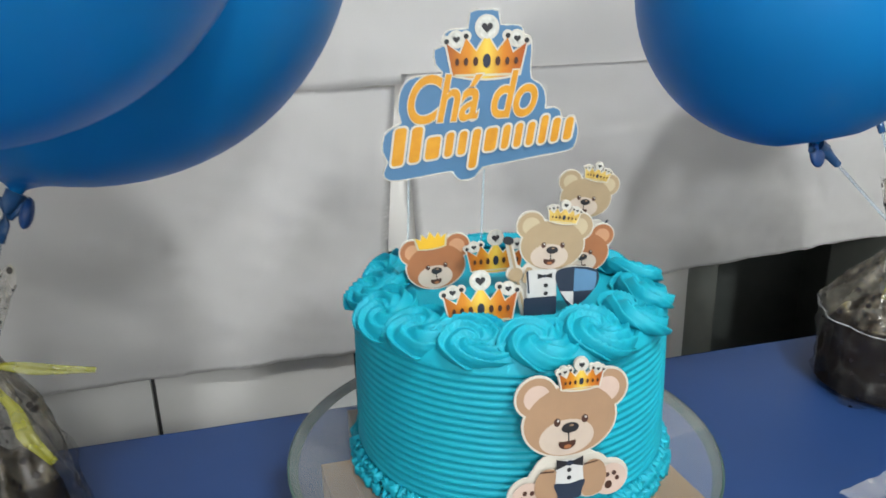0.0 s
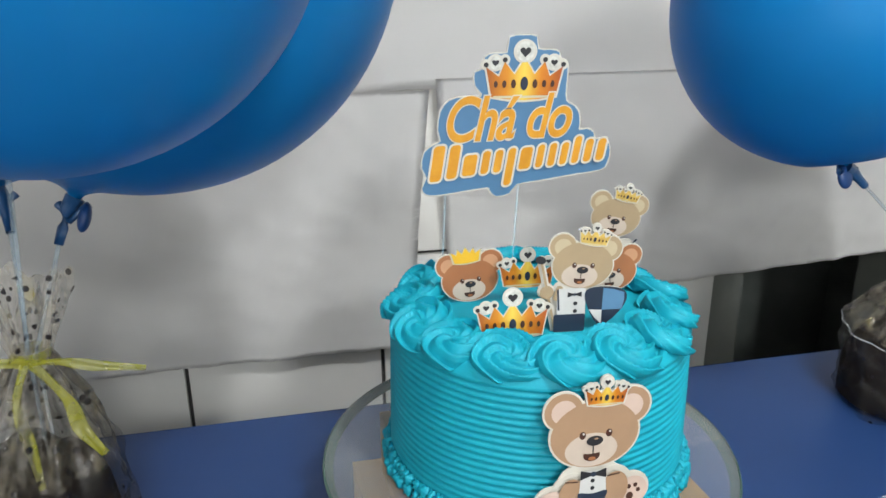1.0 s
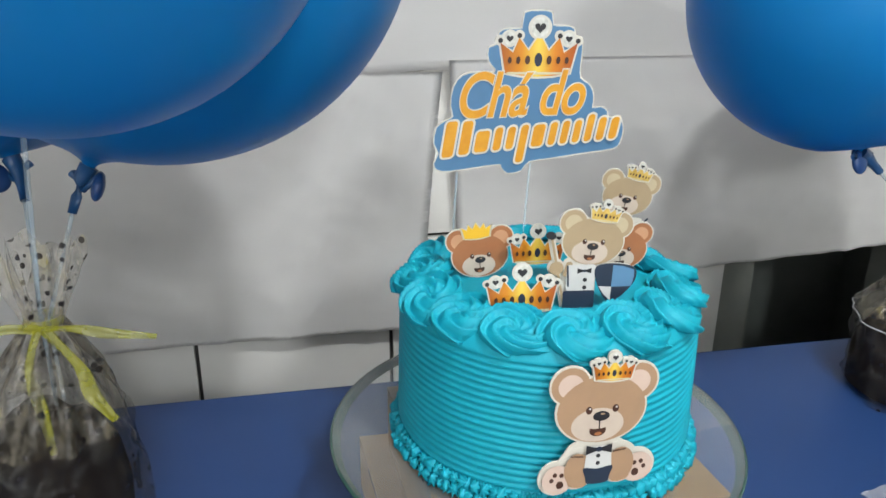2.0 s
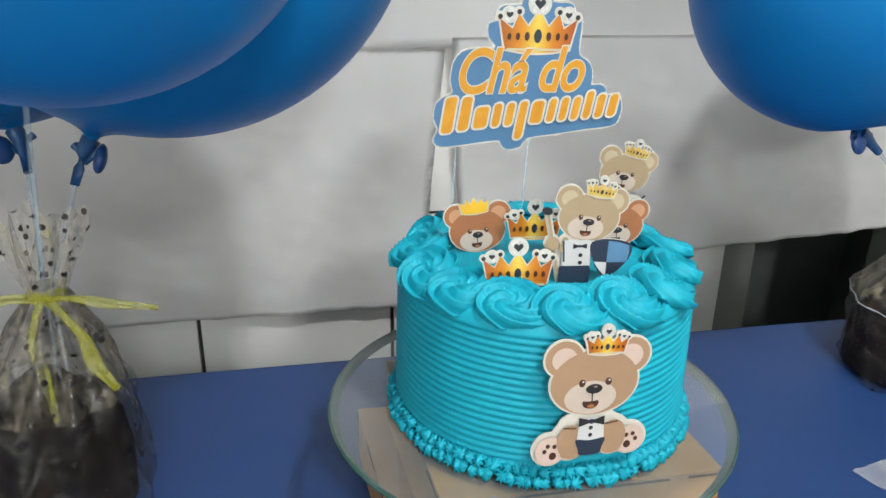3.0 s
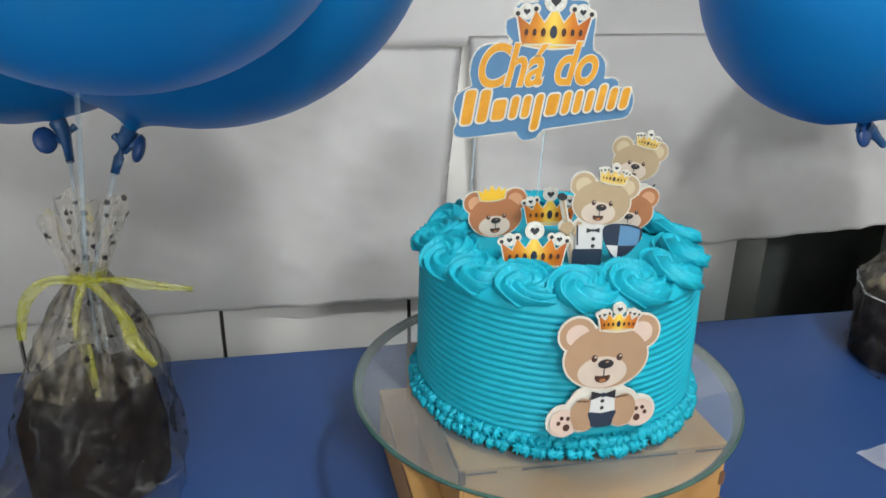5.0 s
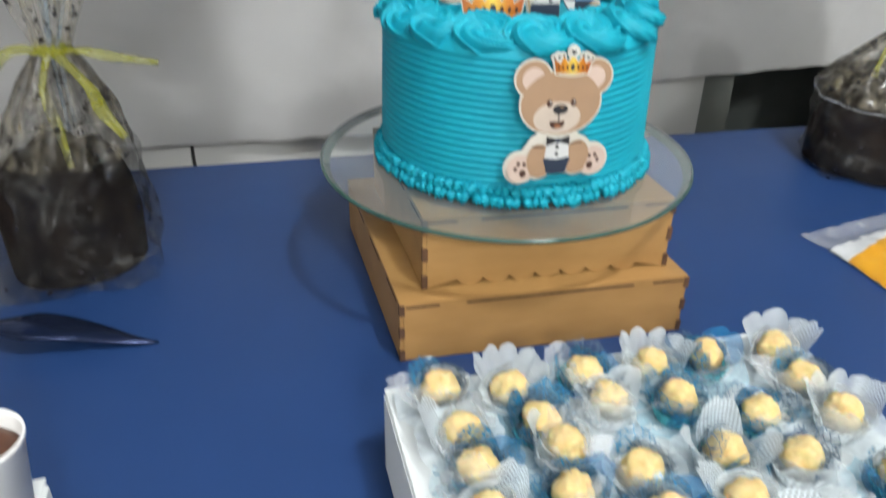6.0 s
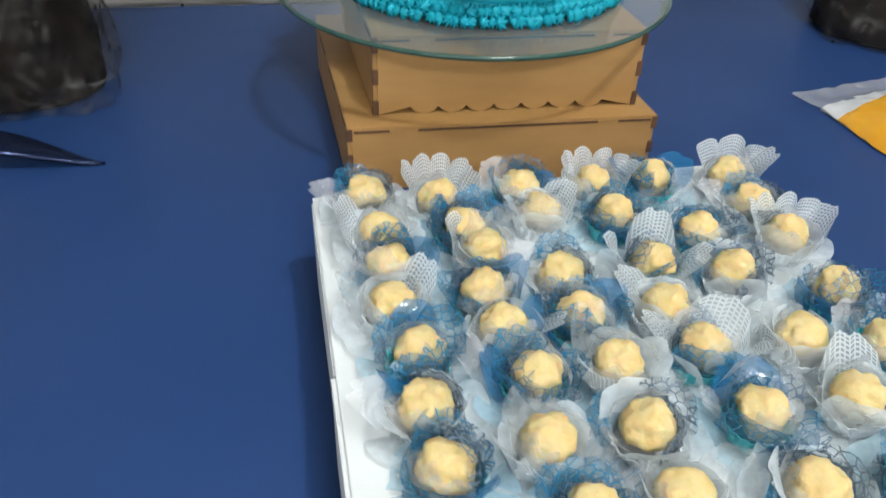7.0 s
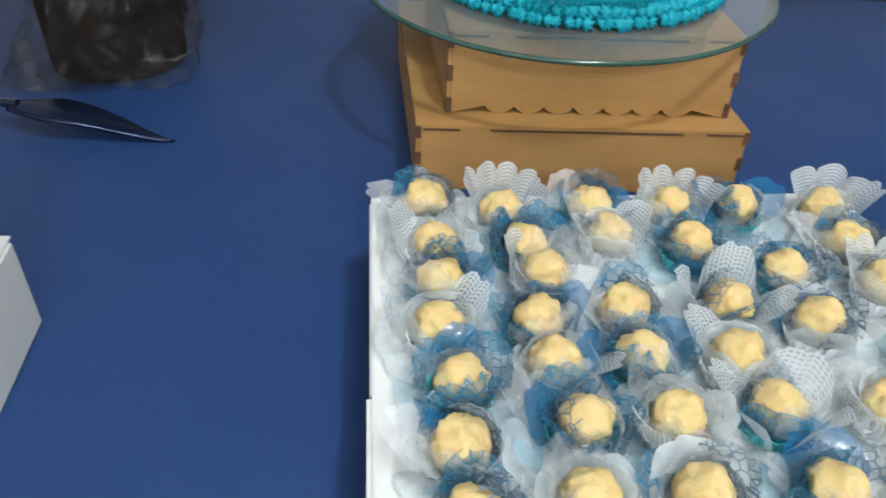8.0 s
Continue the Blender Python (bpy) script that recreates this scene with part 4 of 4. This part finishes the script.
gift_bag(BAG_L, [(0.066, 0.0006), (0.069, 0.03), (0.067, 0.07), (0.060, 0.108), (0.046, 0.143), (0.026, 0.178), (0.0125, 0.201), (0.016, 0.218), (0.023, 0.240), (0.028, 0.261)], 0.058, 0.108, "clear dotted film bag with dark filling and yellow ribbon", 2.0, BOW, 0.118, ((radians(215), 0.55), (radians(-25), 0.28), (radians(120), 0.3)), 0.018)
gift_bag(BAG_R, [(0.072, 0.0006), (0.079, 0.02), (0.080, 0.085), (0.078, 0.098), (0.06, 0.118), (0.035, 0.142), (0.0135, 0.165), (0.022, 0.185), (0.033, 0.21), (0.038, 0.23)], 0.072, 0.088, "clear dotted film bag over a dark round filling", 6.0, BOW, 0.092, ((radians(200), 0.08), (radians(300), 0.1)), 0.0, True)


# ---- white cartons ----
def carton(place, turn, w, d, h, label):
    """A closed flat carton; its back left corner is at place."""
    t = thing("carton", pose(*place, TZ, 0, 0, turn), label, "box", "white cartons")
    part("body", slab((0.0012, -d + 0.001, 0.0004), (w - 0.0012, -0.001, h - 0.0016), 0.001), "carton", t)
    part("lid", slab((0.0, -d, h - 0.0014), (w, 0.0, h), 0.0004), "carton", t)
    part("flap", slab((-0.0009, -0.145, 0.001), (0.0010, -0.003, h - 0.0022), 0.0003), "carton", t)
    part("flap", slab((-0.0022, -d, 0.001), (0.0010, -0.147, h - 0.0018), 0.0003), "carton", t)
    part("flap", slab((w - 0.0010, -d, 0.001), (w + 0.0014, -0.004, h - 0.0020), 0.0003), "carton", t)
    return t


carton((-0.143, -0.208), 2.8, 0.275, 0.34, 0.065, "flat white cardboard box covered with wrapped sweets")
carton((-0.637, -0.260), 3.5, 0.305, 0.27, 0.060, "white cardboard box with a paper cup on it")
TOP = TZ + 0.065


# ---- sweets in flower wrappers ----
def petal(kind, seed):
    rnd = random.Random(seed)
    wide, tall, out = rnd.uniform(0.0115, 0.0165), rnd.uniform(0.020, 0.031), rnd.uniform(0.008, 0.020)
    if kind in ("net_blue", "net_grey"):
        out = rnd.uniform(-0.001, 0.014)
    elif kind == "frost_white":
        tall, out = rnd.uniform(0.017, 0.025), rnd.uniform(0.000, 0.011)
    elif kind == "net_white":
        tall, out = rnd.uniform(0.026, 0.035), rnd.uniform(0.012, 0.022)
    twist = rnd.uniform(-0.4, 0.4)

    def f(u, v):
        s = 2 * u - 1
        tip = 0.34 + 0.66 * (1 - 0.97 * s * s) ** 0.5 - 0.10 * math.exp(-(s / 0.16) ** 2) + 0.03 * math.cos(9 * s + seed)
        k = v * tip
        w = 0.0062 + (wide - 0.0062) * math.sin(min(1.0, v * 1.3) * math.pi / 2)
        x = 0.0116 + out * k ** 1.4 - 0.0050 * s * s * k + 0.0014 * math.sin(6 * k + seed)
        y = s * w + twist * 0.005 * k
        z = 0.0035 + tall * k + 0.0018 * s * math.sin(5 * k + seed) - 0.005 * k ** 4
        return (x, y, z)

    return grid(bmesh.new(), 12, 7, f)


def skirt(seed):
    """The lobed film under a flower, spread nearly flat."""
    rnd = random.Random(seed)
    lobes, turn = rnd.choice((5, 6, 7)), rnd.uniform(0, 6)

    def f(u, v):
        a = 2 * math.pi * u
        edge = 1 + 0.16 * abs(math.sin(lobes * a / 2 + turn)) + 0.16 * wave(math.cos(a), math.sin(a), seed, 1.3)
        r = 0.0085 + 0.0165 * v * edge
        lift = 0.5 + 0.8 * wave(math.cos(a) * 1.5, math.sin(a) * 1.5, seed + 3, 1.2)
        z = 0.0012 + v * (0.0085 * max(0.15, lift)) + 0.0016 * v * math.sin(lobes * a + seed)
        return (r * math.cos(a), r * math.sin(a), z)

    return grid(bmesh.new(), 60, 5, f)


def hood(seed, low=0.35, top=0.8):
    """A torn flap of film that clings to the side of the ball."""
    rnd = random.Random(seed)
    span, high = rnd.uniform(0.9, 1.5), rnd.uniform(low, top)

    def f(u, v):
        a = (u - 0.5) * 2 * span
        b = -0.5 + (high + 0.5) * v * (0.72 + 0.28 * math.cos(1.5 * a) + 0.12 * math.sin(7 * a + seed))
        r = 0.0137 + 0.0018 * wave(a * 2, b * 2, seed, 1.1) + 0.0035 * v * (u - 0.5) ** 2 * 4
        return (r * math.cos(b) * math.cos(a), r * math.cos(b) * math.sin(a), 0.0170 + r * 0.96 * math.sin(b))

    return grid(bmesh.new(), 16, 10, f)


HOODS = ["veil", "net_grey", "net_grey", "net_blue", "net_grey", "veil"]
SKIRTS = ["frost_white", "frost_blue", "frost_white", "frost_blue", "frost_white", "frost_white"]


def fan(seed):
    """A wide upright collar of gridded film with a scalloped rim."""
    rnd = random.Random(seed)
    lobes, high = rnd.choice((3, 4)), rnd.uniform(0.029, 0.034)

    def f(u, v):
        a = (u - 0.5) * radians(130)
        tip = 0.74 + 0.20 * abs(math.sin(lobes * math.pi * u)) ** 0.45 + 0.12 * wave(u * 3, 0.5, seed, 1.3)
        k = v * tip
        r = 0.0120 + 0.0125 * k ** 1.2 + 0.0012 * math.sin(lobes * 6.28 * u) * k + 0.0015 * wave(a, k, seed, 2)
        return (r * math.cos(a), r * math.sin(a), 0.003 + high * k - 0.003 * k ** 3)

    bm = grid(bmesh.new(), 48, 8, f)
    uv = bm.loops.layers.uv.verify()
    for face in bm.faces:
        for lp in face.loops:
            lp[uv].uv.x *= 3.2
    return bm


def ball(seed):
    bm = bmesh.new()
    bmesh.ops.create_icosphere(bm, subdivisions=4, radius=1.0)
    for v in bm.verts:
        n = v.co.normalized()
        lump = 0.24 * noise.noise(n * 1.3 + Vector((seed, 0, 0))) + 0.10 * noise.noise(n * 3.1 + Vector((0, seed, 0)))
        crust = 0.06 * noise.noise(n * 7 + Vector((seed, seed, 0))) + 0.06 * noise.noise(n * 17) + 0.035 * noise.noise(n * 34)
        v.co = n * 0.0108 * (1 + lump + crust)
        v.co.z *= 0.88
    return bm


KINDS = [
    ("wrapped_sweet", "cup_white", ["frost_white", "net_white", "frost_white", "veil", "frost_white", "frost_white", "veil"], "pale yellow sweet ball in a frosted white flower wrapper"),
    ("wrapped_sweet", "cup_teal", ["net_blue", "net_blue", "net_grey", "net_blue", "film_blue", "net_blue", "net_grey"], "pale yellow sweet ball in a blue net wrapper"),
    ("wrapped_sweet", "cup_teal", ["net_white", "net_grey", "net_white", "frost_white", "net_blue", "net_white", "frost_white"], "pale yellow sweet ball in a white grid wrapper"),
    ("wrapped_sweet", "cup_teal", ["film_blue", "net_blue", "net_grey", "film_blue", "net_grey", "clear_film", "net_blue"], "pale yellow sweet ball in clear blue film"),
    ("wrapped_sweet", "cup_white", ["frost_white", "net_grey", "frost_white", "net_blue", "clear_film", "frost_white", "net_grey"], "pale yellow sweet ball in a crackled white wrapper"),
    ("wrapped_sweet", "cup_white", ["fan", "frost_white", "veil", "frost_white", "net_white"], "pale yellow sweet ball in a tall scalloped white grid flower"),
]


def sweet(kind, seed):
    name, cup, films, label = KINDS[kind]
    t = thing(name, pose(0, 0, 0), label, "sweet", "wrapped sweets on the box")
    ob = part("ball", ball(seed * 3.1), "sweet", t, "rough pale yellow sweet", smooth=True)
    ob.matrix_basis = pose(0, 0, 0.0170)
    bm = bmesh.new()
    rings = lathe(bm, [(0.001, 0.0012), (0.0105, 0.0012), (0.0106, 0.0004), (0.0146, 0.0105), (0.0142, 0.0105), (0.0108, 0.002)], 40, wobble=lambda r, z, a, k: (r * (1 + (0.05 if round(a / 6.2832 * 40) % 2 else -0.03) * (1 if r > 0.011 else 0)), z))
    cap(bm, rings[0], True)
    part("paper_cup", bm, cup, t, "fluted paper cup")
    rnd = random.Random(seed)
    part("skirt", skirt(seed), SKIRTS[kind], t, "frosted lobed film", smooth=True)
    hd = part("inner_film", hood(seed, 0.7, 1.5) if "net" in HOODS[kind] else hood(seed), HOODS[kind], t, smooth=True)
    turn = rnd.uniform(0, 360)
    hd.matrix_basis = pose(0, 0, 0, 0, 0, turn)
    hd = part("inner_film", hood(seed + 50, 0.4, 1.4), "veil", t, smooth=True)
    hd.matrix_basis = pose(0, 0, 0.0, 0, 0, turn + rnd.uniform(120, 220)) @ Matrix.Diagonal((1.04, 1.04, 0.97, 1))
    n = len(films)
    for i, f in enumerate(films):
        if f == "fan":
            part("scalloped_collar", fan(seed), "net_white", t, "white grid film with scalloped rim", smooth=True)
            continue
        p = part("petal", petal(f, seed * 10 + i), f, t, smooth=True)
        p.matrix_basis = pose(0, 0, 0, 0, 0, 360 * i / n + rnd.uniform(-10, 10))
    return t


SPOTS = [(-0.113, -0.228), (-0.072, -0.236), (-0.025, -0.229), (-0.109, -0.264), (-0.064, -0.264), (-0.020, -0.257), (0.022, -0.262), (0.058, -0.230), (0.107, -0.229), (0.106, -0.260), (-0.105, -0.294), (-0.056, -0.287), (-0.021, -0.308), (0.027, -0.307), (0.062, -0.285), (0.111, -0.292), (-0.108, -0.322), (-0.061, -0.318), (-0.022, -0.340), (0.021, -0.341)]
SPOTS += [(0.067, -0.320), (-0.100, -0.356), (-0.059, -0.348), (-0.013, -0.373), (0.028, -0.371), (0.074, -0.368), (0.112, -0.340), (-0.099, -0.387), (-0.052, -0.378), (-0.012, -0.409), (0.035, -0.409), (0.082, -0.405), (-0.095, -0.419), (-0.056, -0.411), (-0.012, -0.445), (0.039, -0.444), (-0.049, -0.446)]
# rows nearer the front edge, past the view
SPOTS += [(0.118 - 0.043 * i, -0.486 + 0.006 * (i % 2)) for i in range(6)] + [(0.085, -0.445), (0.116, -0.375), (0.020, -0.232), (-0.098, -0.455)]
ORDER = [4, 5, 3, 0, 1, 0, 1, 3, 5, 4, 1, 0, 4, 2, 3, 5, 0, 1, 3, 0, 4, 3, 0, 0, 2, 0, 1, 4, 1, 4, 3, 0, 1, 0, 0, 4, 1]


def sweets():
    rnd = random.Random(11)
    made = {}
    for i, (x, y) in enumerate(SPOTS):
        kind = ORDER[i % len(ORDER)]
        var = (kind, i % 3)
        m = pose(x, y - 0.004, TOP + 0.0002, rnd.uniform(-7, 7), rnd.uniform(-7, 7), rnd.uniform(60, 120) if kind == 5 else rnd.uniform(0, 360))
        if var not in made:
            made[var] = sweet(kind, 1 + kind * 3 + i % 3)
            made[var].matrix_basis = m
        else:
            copy_thing(made[var], m)


sweets()


# ---- the packet, the server and the cup ----
def packet():
    t = thing("snack_packet", pose(0.314, 0.024, TZ, 0, 0, 13), "yellow and white plastic packet with a clear sealed end", "packet")
    w, d = 0.122, 0.175

    def f(u, v):
        e = max(0.0, math.sin(math.pi * u)) ** 0.6 * max(0.0, math.sin(math.pi * min(1, max(0, (v - 0.13) / 0.87)))) ** 0.5
        x = w * u + 0.004 * math.sin(7 * v)
        z = 0.0015 + 0.017 * e + 0.0026 * wave(u * 6, v * 7, 0, 1) + 0.0012 * wave(u * 17, v * 19, 3, 1) + 0.0006 * math.sin(40 * u) * (1 - e)
        return (x, -d * v + 0.003 * wave(u * 3, 1, 0, 2), max(0.0009, z))

    bm = grid(bmesh.new(), 30, 40, f)
    for face in bm.faces:
        c = face.calc_center_median()
        v, u = -c.y / d, c.x / w
        face.material_index = 0 if v < 0.21 else (1 if v < 0.26 + 0.07 * (1 - u) + 0.02 * math.sin(9 * u) or (v > 0.80 and u < 0.3) else 2)
    part("wrapper", bm, ["clear_film", "pack_white", "pack_yellow"], t, "glossy printed film", smooth=True)

    def low(u, v):
        x, y, z = f(u, 0.19 + 0.81 * v)
        return (x, y, 0.0006)

    part("underside", grid(bmesh.new(), 10, 10, low), "pack_white", t)
    for k, (u0, u1, v0, v1, m) in enumerate(((0.42, 0.78, 0.46, 0.50, "pack_red"), (0.40, 0.70, 0.54, 0.58, "pack_red"), (0.5, 0.9, 0.66, 0.69, "brown_ink"))):
        def mark(u, v, u0=u0, u1=u1, v0=v0, v1=v1):
            x, y, z = f(u0 + (u1 - u0) * u, v0 + (v1 - v0) * v)
            return (x, y, z + 0.0006)

        part("print_bar", grid(bmesh.new(), 10, 2, mark), m, t, "printed bar", smooth=True)
    return t


packet()


def cake_server():
    t = thing("cake_server", pose(-0.304, -0.043, TZ, 0, 0, 172), "dark blue metal cake server with pointed blade", "cake server")

    def blade(u, v):
        # from the tip backward
        w = 0.019 * math.sin(min(1.0, u * 1.15) * math.pi / 2) ** 0.9 * (1 - 0.55 * max(0, u - 0.75) / 0.25)
        z = 0.0016 + 0.020 * math.sin(min(1.0, u / 0.80) * math.pi / 2) ** 1.3 - 0.003 * (2 * v - 1) ** 2
        return (0.128 * u, (2 * v - 1) * w, z)

    bm = grid(bmesh.new(), 24, 8, blade)
    bmesh.ops.solidify(bm, geom=bm.faces[:], thickness=0.0012)
    part("blade", bm, "dark_steel", t, "dark blue pointed blade", smooth=True)
    part("handle", tube(bmesh.new(), [(0.122, 0, 0.0205), (0.15, 0, 0.021), (0.19, 0, 0.017), (0.25, 0, 0.008), (0.27, 0, 0.007)], [0.004, 0.0035, 0.005, 0.0068, 0.004], 12), "dark_steel", t, "metal handle", smooth=True)
    return t


cake_server()


def cup():
    t = thing("paper_cup", pose(-0.3495, -0.264, TZ + 0.0602), "white paper cup of chocolate with a plastic spoon", "cup")
    bm = bmesh.new()
    rings = lathe(bm, [(0.001, 0.001), (0.0160, 0.001), (0.0165, 0.0002), (0.0222, 0.049), (0.0232, 0.0494), (0.0232, 0.0510), (0.0222, 0.0514), (0.0216, 0.049), (0.0160, 0.004), (0.001, 0.003)], 48)
    cap(bm, rings[0], True)
    cap(bm, rings[-1])
    part("cup_wall", bm, "paper_cup", t, smooth=True)
    bm = bmesh.new()
    rings = lathe(bm, [(0.0188, 0.03), (0.0204, 0.041), (0.014, 0.0425), (0.006, 0.042), (0.001, 0.041)], 40, wobble=lambda r, z, a, k: (r, z + 0.004 * wave(math.cos(a) * r * 90, math.sin(a) * r * 90, 0, 1)))
    cap(bm, rings[0], True)
    cap(bm, rings[-1])
    part("chocolate", bm, "chocolate", t, "dark chocolate cream", smooth=True)
    part("spoon", tube(bmesh.new(), [(0.003, 0.002, 0.036), (-0.003, 0.006, 0.065), (-0.010, 0.012, 0.105)], [0.0032, 0.0028, 0.0034], 10), "card_white", t, "white plastic spoon handle", smooth=True)
    return t


cup()

# ---- wall tiles, last ----
TILE = 0.334
made_tile = None
for row in range(-2, 2):
    off = -0.0235 if row < 0 else 0.19
    for col in range(-5, 3):
        x0, x1 = off + TILE * (col - 1), off + TILE * col
        z0, z1 = 0.762 + TILE * row, 0.762 + TILE * (row + 1)
        x0, x1 = max(x0, -1.9), min(x1, DOOR_L + 0.003)
        if x1 - x0 < 0.03:
            continue
        tl = part("tile", slab((x0 + 0.0035, WALL_Y, z0 + 0.0035), (x1 - (0.0035 if x1 < DOOR_L else 0), WALL_Y + 0.0118, z1 - 0.0035), 0.0012), "tile", wall_left)
